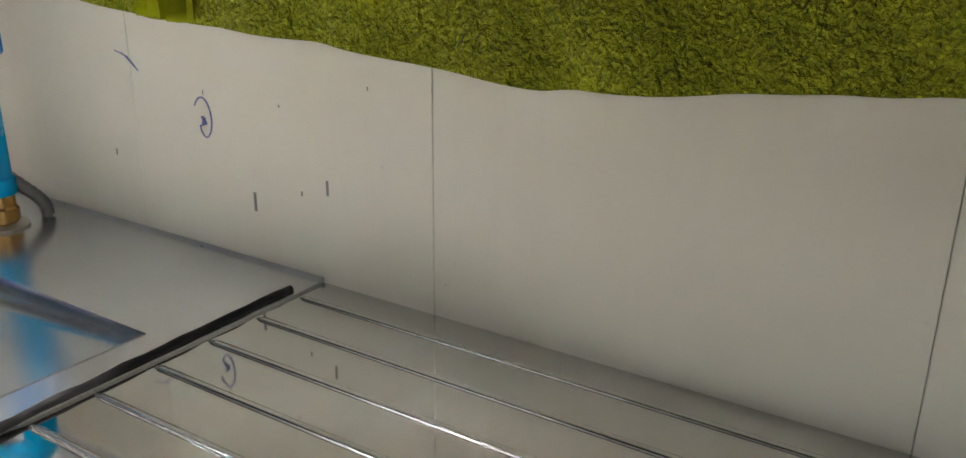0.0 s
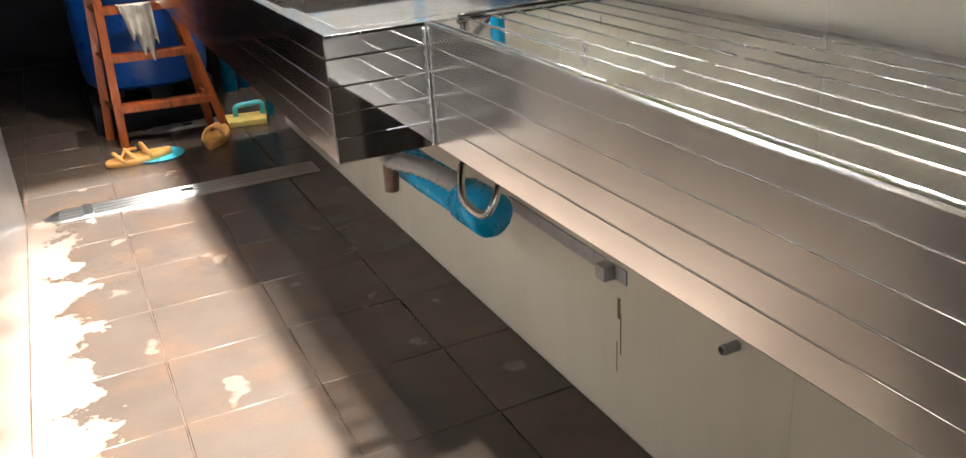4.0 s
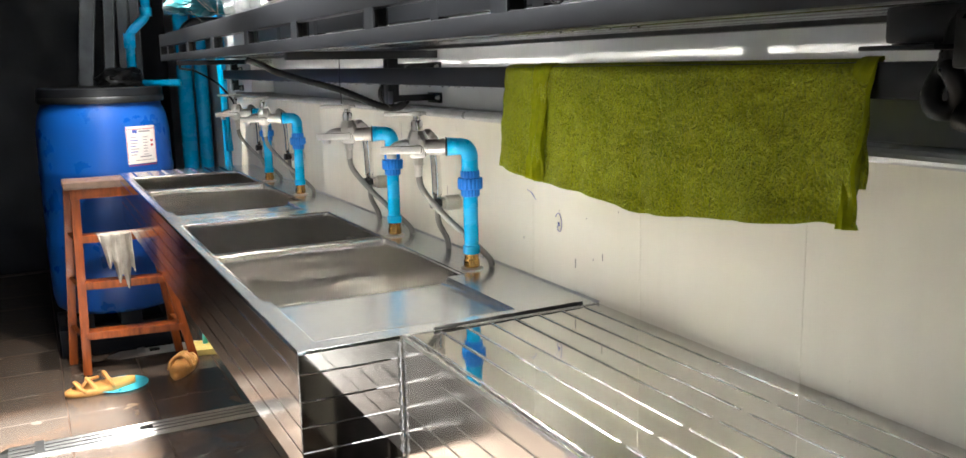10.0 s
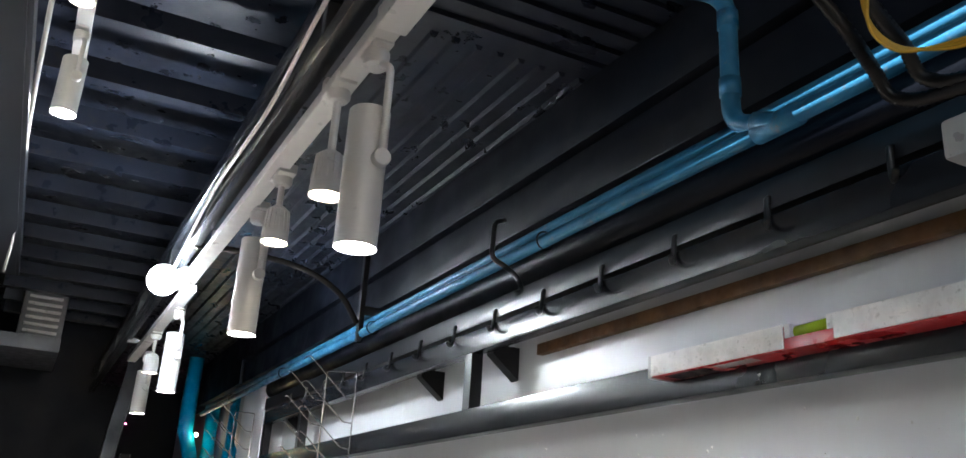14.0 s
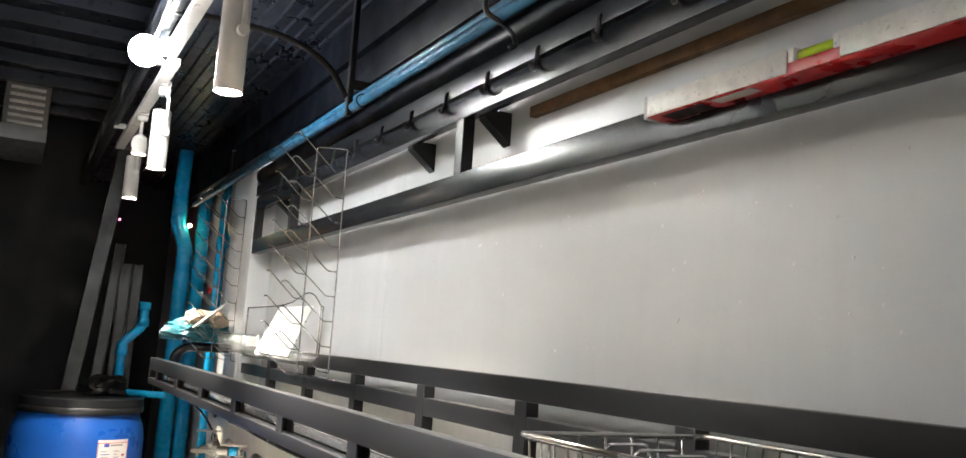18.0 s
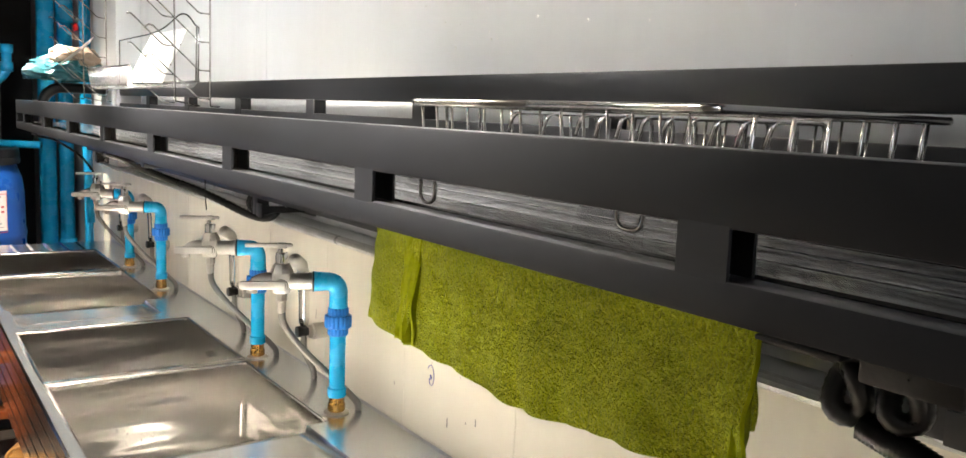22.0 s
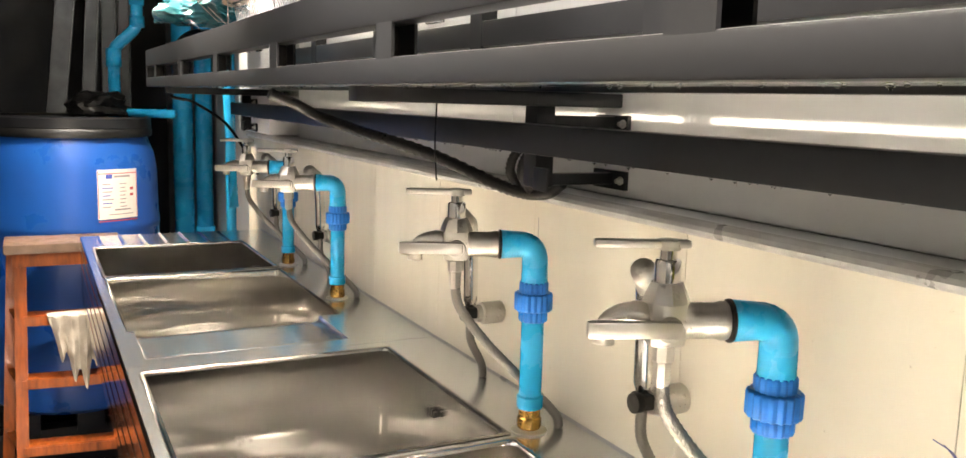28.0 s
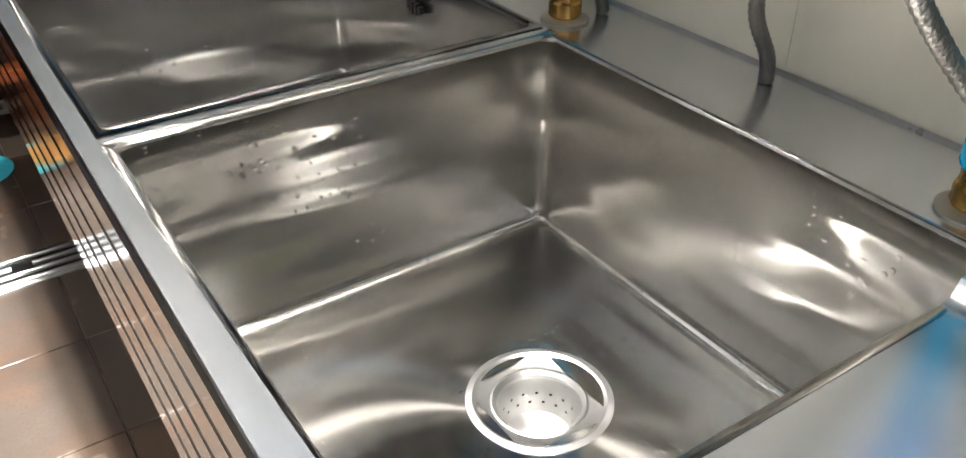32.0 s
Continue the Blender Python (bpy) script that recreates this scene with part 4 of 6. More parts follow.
for y, w in ((-0.03, 0.055), (1.455, 0.055), (3.16, -0.03)):
    a = part("bracket", merged(box(-0.07, -0.044, y, y + 0.03, 1.170, 1.275, 0.002), box(-0.05, w - 0.004, y + 0.006, y + 0.022, 1.244, 1.259, 0.002), box(-0.05, w - 0.004, y + 0.006, y + 0.022, 1.172, 1.187, 0.002), box(-0.072, -0.068, y - 0.030, y + 0.002, 1.168, 1.196, 0.001), box(w - 0.006, w - 0.0005, y - 0.022, y + 0.05, 1.166, 1.190, 0.001), box(w - 0.006, w - 0.0005, y - 0.022, y + 0.05, 1.236, 1.261, 0.001)), BLACK, shelf, "black wall bracket with bolt plates")
    for z in (1.178, 1.25):
        part("bolt", lathe([(0.0055, 0), (0.0055, 0.004), (0.003, 0.005), (0.003, 0.009)], (w - 0.006, y - 0.014, z), "-x", 6), NICKEL, a)

rail = thing("towel_rail", (-0.085, 1.45, 1.215), "flat black steel rail under the shelf", "rail")
part("bar", box(-0.098, -0.073, -0.6, 3.19, 1.214, 1.249, 0.0025), BLACK, rail)
for y in (1.462, 3.17, -0.02):
    part("stay", box(-0.074, 0.0545 if y < 3 else -0.031, y, y + 0.022, 1.220, 1.243, 0.002), BLACK, rail)

# flexible conduit under the shelf
conduit = thing("conduit", (-0.15, 1.7, 1.15), "black corrugated conduit sagging under the shelf", "conduit")
part("conduit_hose", tube(curve([(-0.29, 1.90, 1.277), (-0.25, 1.90, 1.262), (-0.215, 1.885, 1.243), (-0.18, 1.80, 1.225), (-0.12, 1.66, 1.198), (-0.055, 1.555, 1.160), (-0.03, 1.50, 1.158), (-0.02, 1.47, 1.175)], 18), 0.0085, 8, True, 0.1), RUBBER, conduit)
for y in (1.545, 1.515):
    part("conduit_loop", tube(curve([(-0.04, y, 1.160), (-0.058, y - 0.004, 1.185), (-0.05, y - 0.012, 1.212), (-0.025, y - 0.016, 1.214)], 12), 0.0065, 8, True, 0.1), RUBBER, conduit)
part("thin_wire", tube(curve([(-0.13, 1.62, 1.275), (-0.13, 1.625, 1.22), (-0.128, 1.622, 1.165)], 4), 0.0012, 5), RUBBER, conduit)

cable = thing("conduit", (-0.1, -0.05, 1.0), "thick black corrugated cables looping down the wall", "cable")
for k in range(2):
    yc, zc = -0.028 - 0.040 * k, 1.229 + 0.006 * k
    ring = [(-0.20 + 0.004 * math.sin(2 * a), yc + 0.0105 * math.cos(a), zc + 0.0165 * math.sin(a)) for a in (2 * math.pi * i / 40 + math.pi / 2 for i in range(41))]
    part("cable_loop", tube(ring, 0.0078, 10, True, 0.04), RUBBER, cable)
    part("cable_lead", tube(curve([(-0.20, yc, zc + 0.016), (-0.198, yc - 0.004, zc + 0.04), (-0.19, yc - 0.006, 1.289)], 8), 0.0078, 8, True, 0.04), RUBBER, cable)
part("cable_tail", tube(curve([(-0.2, -0.040, 1.210), (-0.2, -0.075, 1.201), (-0.198, -0.12, 1.184), (-0.17, -0.18, 1.14), (-0.10, -0.225, 1.03), (-0.03, -0.228, 0.868)], 22), 0.0100, 8, True, 0.12), RUBBER, cable)
part("bracket", box(-0.225, -0.165, -0.115, -0.048, 1.244, 1.2865, 0.004), RUBBER, cable, "black cable bracket")
part("cover_plate", box(-0.24, -0.16, -0.045, 0.02, 1.258, 1.262, 0.0015), BLACK, cable)
part("junction_cover", box(-0.20, -0.06, -0.115, 0.03, 1.2625, 1.2935, 0.006), BLACK, cable)

# towel over the rail
towel = thing("towel", (-0.09, 0.47, 1.05), "lime green terry towel folded over the rail", "towel")


def towel_sheet(y0, y1, x_front, z_low, back=False, nu=90, nv=40, lift=0.0):
    bm = bmesh.new()
    rows = []
    for i in range(nu + 1):
        u = i / nu
        y = y0 + (y1 - y0) * u
        col = []
        low = z_low(u)
        for j in range(nv + 1):
            v = j / nv
            if v < 0.12:
                a = math.pi * 0.5 * (v / 0.12)
                x = -0.0855 - (0.0155 + lift) * math.sin(a) * (1 if not back else -1)
                z = 1.2525 + lift - (0.012) * (1 - math.cos(a))
            else:
                f = (v - 0.12) / 0.88
                x = (-0.101 - lift) if not back else (-0.070 + lift)
                z = 1.2405 + lift * (1 - f) + (low - 1.2405) * f
                fold = 0.010 * math.sin(u * 17 + 1.5 * f) * f + 0.009 * math.sin(u * 41 + 2 + 2 * f) * f * f + 0.009 * noise.noise((u * 9, f * 4, 3 + back))
                if not back:
                    edge = max(0, 1 - u / 0.18)
                    x += -abs(0.6 * fold) - 0.012 * f - 0.014 * edge * math.sin(f * 3.0 + u * 30) * f
                else:
                    x += 0.3 * fold * (1 - 0.5 * f)
                    x = min(x, -0.02)
            col.append(bm.verts.new((x, y + 0.004 * noise.noise((u * 3, v * 6, 1.7)) - 0.02 * (u < 0.02) * 0, z)))
        rows.append(col)
    for a, b in zip(rows, rows[1:]):
        for j in range(nv):
            bm.faces.new((a[j], a[j + 1], b[j + 1], b[j]))
    bmesh.ops.recalc_face_normals(bm, faces=bm.faces[:])
    bmesh.ops.solidify(bm, geom=bm.faces[:], thickness=0.004)
    return smooth(bm, 80)


def towel_low(u):
    """Lower hem from the near end (u=0) to the far end."""
    pts = ((0.0, 1.092), (0.023, 1.088), (0.07, 1.09), (0.12, 1.082), (0.2, 1.076), (0.28, 1.071), (0.38, 1.064), (0.47, 1.059), (0.566, 1.063), (0.674, 1.07), (0.86, 1.073), (0.92, 1.079), (1.0, 1.086))
    for (a, za), (b, zb) in zip(pts, pts[1:]):
        if u <= b:
            return za + (zb - za) * (u - a) / (b - a)
    return pts[-1][1]


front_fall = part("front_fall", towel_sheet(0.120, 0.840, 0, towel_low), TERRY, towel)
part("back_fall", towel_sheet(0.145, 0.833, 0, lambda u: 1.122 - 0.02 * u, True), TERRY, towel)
part("woven_band", towel_sheet(0.700, 0.745, 0, lambda u: towel_low(0.803 + 0.062 * u) + 0.002, False, 12, 40, 0.0012), TERRY_FLAT, front_fall, "flat woven border band")
part("hem", towel_sheet(0.1185, 0.138, 0, lambda u: towel_low(0.026 * u) - 0.001, False, 6, 40, 0.002), TERRY_FLAT, front_fall, "lighter stitched hem")


# ---- wire basket and rack on the shelf ----
basket = thing("wire_basket", (-0.165, 0.2, 1.314), "chrome wire dish basket with bent plate dividers", "dish basket")
KX0, KX1, KY0, KY1 = -0.305, -0.030, 0.012, 0.386


part("rim", tube(bent([(KX0, 0.2, 1.411), (KX0, KY1, 1.411), (KX1, KY1, 1.411), (KX1, KY0, 1.411), (KX0, KY0, 1.411), (KX0, 0.2, 1.411)], 0.010, 4), 0.0034, 8), WIRE, basket, "thick bright rim wire")
part("base_ring", tube([(KX0 + 0.006, KY0 + 0.006, 1.346), (KX0 + 0.006, KY1 - 0.006, 1.346), (KX1 - 0.006, KY1 - 0.006, 1.346), (KX1 - 0.006, KY0 + 0.006, 1.346), (KX0 + 0.006, KY0 + 0.006, 1.346)], 0.0024, 8), WIRE, basket)
for i in range(14):
    y = KY1 - 0.020 - 0.0257 * i
    part("rib", tube(bent([(KX0, y, 1.411), (KX0 + 0.006, y, 1.348), (KX1 - 0.006, y, 1.348), (KX1, y, 1.411)], 0.008, 3), 0.0013, 6), WIRE, basket)
for i in range(1, 7):
    x = KX0 + (KX1 - KX0) * i / 7
    for y, k in ((KY0, 1), (KY1, -1)):
        part("end_wire", tube([(x, y, 1.411), (x, y + 0.006 * k, 1.348)], 0.0017, 6), WIRE, basket)
for x in (-0.268, -0.232, -0.196, -0.122, -0.086):
    part("base_wire", box(x - 0.0035, x + 0.0035, KY0 + 0.006, KY1 - 0.006, 1.3495, 1.3515, 0.0006, 1), WIRE, basket)
for y in (0.348, 0.294, 0.246, 0.220, 0.194, 0.168, 0.142, 0.117, 0.092, 0.067, 0.042):
    part("divider", moved(tube(bent([(0, 0.008, 1.350), (0.006, -0.004, 1.405), (0.066, -0.004, 1.405), (0.080, 0.008, 1.350)], 0.008, 3), 0.0021, 4), Matrix.Translation((-0.221, y, 0))), CHROME, basket, "flat bent plate divider")
for y, low in ((0.366, 1.3165), (0.089, 1.326)):
    part("foot_hook", tube(bent([(-0.296, y + 0.013, 1.349), (-0.296, y + 0.013, low), (-0.296, y - 0.013, low), (-0.296, y - 0.013, 1.349)], 0.012, 5), 0.0019, 6), WIRE, basket)

rack = thing("plate_rack", (-0.1, 2.5, 1.39), "tall chrome wire plate rack standing against the wall", "dish rack")
for n, (y, yf) in enumerate(((1.862, 1.900), (3.080, 3.084))):
    f = part("side_frame", tube(bent([(-0.046, y - 0.07, 1.3945), (-0.046, y, 1.3945), (-0.046, y, 2.037), (-0.122, yf, 2.037), (-0.122, yf, 1.405), (-0.046, y + 0.09, 1.3945)], 0.008, 4), 0.0022, 7), WIRE, rack)
    for k in range(9):
        z = 1.412 + 0.069 * k
        part("peg", tube(bent([(-0.045, y, z), (-0.072, y + 0.004, z + 0.001), (-0.180, y + 0.014, z + 0.102), (-0.190, y + 0.018, z + 0.103), (-0.197, y + 0.021, z + 0.094)], 0.006, 3), 0.0019, 6), WIRE, f)
        part("peg", tube(bent([(-0.122, yf, z - 0.012), (-0.150, yf, z - 0.011), (-0.222, yf + 0.010, z + 0.060), (-0.230, yf + 0.013, z + 0.058)], 0.006, 3), 0.0018, 6), WIRE, f)
tray = part("tray", tube(bent([(-0.05, 1.94, 1.458), (-0.05, 2.88, 1.458), (-0.15, 2.88, 1.502), (-0.15, 2.26, 1.498), (-0.15, 2.22, 1.449), (-0.15, 1.93, 1.445), (-0.05, 1.94, 1.458)], 0.012, 4), 0.0024, 7), WIRE, rack, "curved wire tray")
part("tray_rail", tube(curve([(-0.046, 2.865, 1.600), (-0.046, 2.65, 1.601), (-0.046, 2.44, 1.602), (-0.046, 2.28, 1.612), (-0.046, 2.13, 1.636), (-0.046, 2.05, 1.628), (-0.046, 1.99, 1.602), (-0.046, 1.956, 1.592)], 6), 0.0024, 7), WIRE, tray)
for y, z in ((1.956, 1.593), (1.975, 1.598), (2.865, 1.600)):
    part("tray_upright", tube([(-0.048, y, 1.456), (-0.046, y, z)], 0.0022, 6), WIRE, tray)
for i in range(46):
    y = 1.945 + 0.0203 * i
    part("tray_wire", tube(bent([(-0.05, y, 1.459), (-0.065, y, 1.438), (-0.138, y, 1.436), (-0.15, y, 1.449 if y < 2.24 else 1.501)], 0.012, 4), 0.0016, 5), CHROME, tray)
grille = thing("ribbed_panel", (-0.1, 2.1, 1.4385), "bright white ribbed drying panel leaning in the rack", "drying panel")
for i in range(20):
    y = 1.935 + 0.0182 * i
    part("slat", tube([(-0.143, y, 1.4405), (-0.146, y + 0.004, 1.446), (-0.064, y + 0.072, 1.590), (-0.060, y + 0.074, 1.594)], [0.0022, 0.0034, 0.0034, 0.0022], 6), PRINT_WHITE, grille)
for k in (0.35, 0.72):
    part("cross_rod", tube([(-0.146 + 0.082 * k, 1.925 + 0.072 * k, 1.444 + 0.144 * k), (-0.146 + 0.082 * k, 2.292 + 0.072 * k, 1.444 + 0.144 * k)], 0.0017, 6), WIRE, grille)
solo("plate", moved(lathe([(0.0005, 0), (0.05, 0.001), (0.075, 0.008), (0.078, 0.010), (0.05, 0.004), (0.0005, 0.003)], seg=36), Matrix.Translation((-0.153, 3.0, 1.557)) @ Vector((-0.669, 0.08, 0.739)).to_track_quat("Z", "Y").to_matrix().to_4x4()), PRINT_WHITE, "white china plate leaning on the wire pegs", "plate")


def crumpled(at, size, seed, detail=4):
    bm = bmesh.new()
    bmesh.ops.create_icosphere(bm, subdivisions=4, radius=1)
    for v in bm.verts:
        d = v.co.normalized()
        k = 1 + 0.35 * noise.noise(d * 1.6 + Vector((seed, 0, 0))) + 0.22 * abs(noise.noise(d * 4 + Vector((0, seed, 0)))) + 0.10 * abs(noise.noise(d * 9 + Vector((0, 0, seed))))
        v.co = Vector((d.x * size[0], d.y * size[1], max(-0.55, d.z) * size[2])) * k
    low = min(v.co.z for v in bm.verts)
    bmesh.ops.translate(bm, verts=bm.verts[:], vec=Vector(at) - Vector((0, 0, low)))
    return smooth(bm, 25)


solo("plastic_bag", crumpled((-0.175, 3.17, 1.455), (0.12, 0.075, 0.05), 4.2), TEAL_BAG, "crumpled teal plastic bag on the shelf end", "bag")
solo("plastic_bag", crumpled((-0.14, 3.17, 1.513), (0.09, 0.065, 0.042), 9.1), BEIGE_BAG, "crumpled beige bag lying on top of the teal one", "bag")

# ---- upper rack with level ----
upper = thing("upper_rack", (0.0, 1.0, 1.816), "black steel tube frame fixed high on the wall", "rack")
part("lower_bar", box(-0.034, -0.006, -1.2, 2.96, 1.812, 1.866, 0.002), BLACK_GLOSS, upper, "black bar with a lamp sheen")
part("upper_bar", box(-0.034, -0.006, -1.2, 2.96, 1.985, 2.033, 0.002), BLACK_GLOSS, upper)
for y in (-0.15, 1.150, 2.44, 2.93):
    part("post", box(-0.0335, -0.0065, y, y + 0.034, 1.865, 1.986, 0.0008, 1), BLACK, upper)
for y in (-0.7, 1.1, 1.48, 2.7):
    part("wall_stay", prism([(0.0545, 2.0), (-0.008, 2.0), (-0.008, 1.98), (0.0545, 1.93)], y, y + 0.03), BLACK, upper)
hooks = []
for i in range(16):
    y = 0.076 - 0.194 * 2 + 0.194 * i
    h = tube(bent([(-0.020, y + 0.010, 2.062), (-0.034, y + 0.009, 2.060), (-0.037, y + 0.006, 2.022), (-0.048, y - 0.004, 2.009), (-0.060, y - 0.016, 2.016)], 0.012, 4), 0.0044, 8)
    solo("hook", h, BLACK, "small black bent steel hook on the rail", "hook", "hooks along the rail")
solo("hook", tube(bent([(-0.10, 0.905, 2.20), (-0.125, 0.900, 2.19), (-0.13, 0.895, 2.115), (-0.10, 0.885, 2.098), (-0.085, 0.86, 2.07), (-0.088, 0.845, 2.045), (-0.105, 0.835, 2.035)], 0.014, 4), 0.0052, 8), BLACK, "large black hanger hook round the pipes", "hook")

level = thing("spirit_level", (-0.06, 0.0, 1.8140), "red spirit level with white faces propped along the rack bar", "spirit level")
LY = 0.484
part("body", merged(box(-0.0725, -0.0322, -0.70, LY - 0.006, 1.8385, 1.8530, 0.0015), box(-0.0720, -0.0325, -0.70, 0.148, 1.8520, 1.8670, 0.001), box(-0.0720, -0.0325, 0.224, LY - 0.007, 1.8520, 1.8670, 0.001)), RED, level, "red aluminium body")
part("face", box(-0.0750, -0.0724, 0.224, LY - 0.007, 1.8400, 1.8690, 0.0008), LEVEL_WHITE, level, "worn white face")
part("face", box(-0.0750, -0.0724, -0.70, 0.148, 1.8400, 1.8690, 0.0008), LEVEL_WHITE, level, "worn white face")
part("end_cap", box(-0.0754, -0.0322, LY - 0.007, LY, 1.8375, 1.8700, 0.002), GREY_TRIM, level, "grey end cap")
part("vial", tube([(-0.0600, 0.157, 1.8600), (-0.0600, 0.215, 1.8600)], 0.0088, 12), LIME, level, "lime green bubble vial")
for y in (0.149, 0.213):
    part("vial_mount", box(-0.0740, -0.0330, y, y + 0.009, 1.8520, 1.8690, 0.001), LEVEL_WHITE, level)
part("print", box(-0.0680, -0.0500, LY - 0.20, LY - 0.13, 1.8377, 1.8388), WHITE_METAL, level)
part("print", box(-0.0680, -0.0400, LY - 0.11, LY - 0.03, 1.8377, 1.8388), RUBBER, level)

# ---- pipes under the ceiling ----
pipes = thing("water_pipes", (-0.1, 1.5, 2.09), "pair of dusty blue plastic water pipes running along the wall", "pipe")
part("pipe", tube([(-0.075, -1.3, 2.150), (-0.075, 4.0, 2.150)], 0.0110, 14), BLUE_OLD, pipes)
part("pipe", tube([(-0.098, -1.3, 2.115), (-0.098, 4.0, 2.115)], 0.0115, 14), BLUE_OLD, pipes)
part("tee", merged(tube([(-0.098, 0.155, 2.115), (-0.098, 0.225, 2.115)], 0.0150, 14), tube([(-0.098, 0.185, 2.115), (-0.103, 0.222, 2.128)], 0.0145, 14)), BLUE_OLD, pipes)
part("branch_pipe", tube(bent([(-0.100, 0.205, 2.122), (-0.104, 0.264, 2.142), (-0.104, 0.264, 2.345), (-0.42, 0.45, 2.385), (-0.54, 0.48, 2.395)], 0.038, 6), 0.0128, 14), BLUE_OLD, pipes)
for z0, z1 in ((2.185, 2.21), (2.29, 2.315)):
    part("socket", tube([(-0.104, 0.264, z0), (-0.104, 0.264, z1)], 0.0150, 14), BLUE_OLD, pipes)
for y in (0.75, 1.62, 2.5, 3.3):
    part("clip", tube([(-0.0985 + 0.017 * math.cos(a), y, 2.115 + 0.017 * math.sin(a)) for a in (i * 0.5 for i in range(13))], 0.0016, 5), RUBBER, pipes)
part("hanger", merged(box(-0.10, 0.0545, 1.70, 1.72, 2.165, 2.19, 0.001), box(-0.112, -0.098, 1.70, 1.72, 2.09, 2.42, 0.001)), BLACK, pipes)
part("high_pipe", tube([(-0.368, 0.3, 2.795), (-0.368, 4.4, 2.795)], 0.03, 14), BLUE_PIPE, pipes, "blue pipe above the purlins")


wiring = thing("wiring", (-0.1, -0.01, 2.05), "black corrugated cables and a yellow earth wire coil near the ceiling", "wiring")
part("cable", tube(curve([(-0.36, 0.10, 2.43), (-0.30, 0.04, 2.26), (-0.20, 0.006, 2.134), (-0.13, 0.023, 2.105), (-0.10, 0.02, 2.075), (-0.09, -0.04, 2.06), (-0.085, -0.2, 2.06)], 18), 0.0078, 8, True, 0.1), RUBBER, wiring)
part("cable", tube(curve([(-0.33, 0.04, 2.43), (-0.27, -0.02, 2.24), (-0.18, -0.024, 2.136), (-0.13, -0.017, 2.112), (-0.10, -0.018, 2.080), (-0.09, -0.08, 2.065), (-0.085, -0.3, 2.065)], 18), 0.0078, 8, True, 0.1), RUBBER, wiring)
for k in range(3):
    part("earth_wire", tube(curve([(-0.26, -0.10, 2.24), (-0.2 - 0.004 * k, -0.064 - 0.006 * k, 2.161), (-0.2, -0.031 - 0.004 * k, 2.143), (-0.19, -0.026, 2.113 - 0.003 * k), (-0.17, -0.033, 2.091 - 0.003 * k), (-0.15, -0.052, 2.081), (-0.13, -0.096, 2.074 + 0.004 * k), (-0.12, -0.2, 2.07)], 8), 0.0020, 6), YELLOW_WIRE, wiring)
part("box", box(-0.09, 0.0545, -0.35, -0.018, 1.99, 2.034, 0.006), GREY_TRIM, wiring, "grey junction box")


# ---- lamps ----
def track_light(at, watts, spread, color):
    d = bpy.data.lights.new("track_light", "SPOT")
    d.energy, d.spot_size, d.spot_blend, d.color, d.shadow_soft_size = watts, radians(spread), 1.0, color, 0.02
    ob = new("track_light", d)
    ob.matrix_world = look(at, (at[0] + 0.12, at[1] + 0.02, 0))
    return ob


def cylinder_lamp(x, y, z0, z1, track, r=0.0275, lean=0.0, group="lamps on the tracks"):
    t = thing("spot_lamp", (x, y, z0), "white cylinder track lamp, switched on", "lamp", group)
    body = part("housing", lathe([(r * 0.90, z0 + 0.006), (r, z0), (r, z1 - 0.002), (r * 0.94, z1), (0.0005, z1)], (x, y, 0), seg=28), WHITE_METAL, t)
    part("lens", lathe([(0.0005, z0 + 0.005), (r * 0.91, z0 + 0.005), (r * 0.91, z0 + 0.008), (0.0005, z0 + 0.008)], (x, y, 0), seg=24), LAMP_GLOW, body, "glowing lens")
    part("arm", tube(bent([(x + 0.002, y, track - 0.02), (x + 0.010, y - r - 0.008, track - 0.04), (x + 0.010, y - r - 0.007, z0 + (z1 - z0) * 0.60)], 0.012, 4), 0.0055, 10), WHITE_METAL, t)
    part("pivot", lathe([(0.011, 0), (0.012, 0.002), (0.012, 0.012), (0.010, 0.014)], (x + 0.010, y - r - 0.013, z0 + (z1 - z0) * 0.60), "y", 16), WHITE_METAL, t)
    part("adapter", merged(lathe([(0.012, track - 0.030), (0.017, track - 0.026), (0.018, track - 0.006), (0.014, track)], (x, y, 0), seg=20), box(x - 0.014, x + 0.014, y - 0.03, y + 0.03, track - 0.004, track + 0.012, 0.003)), WHITE_METAL, t)
    return t


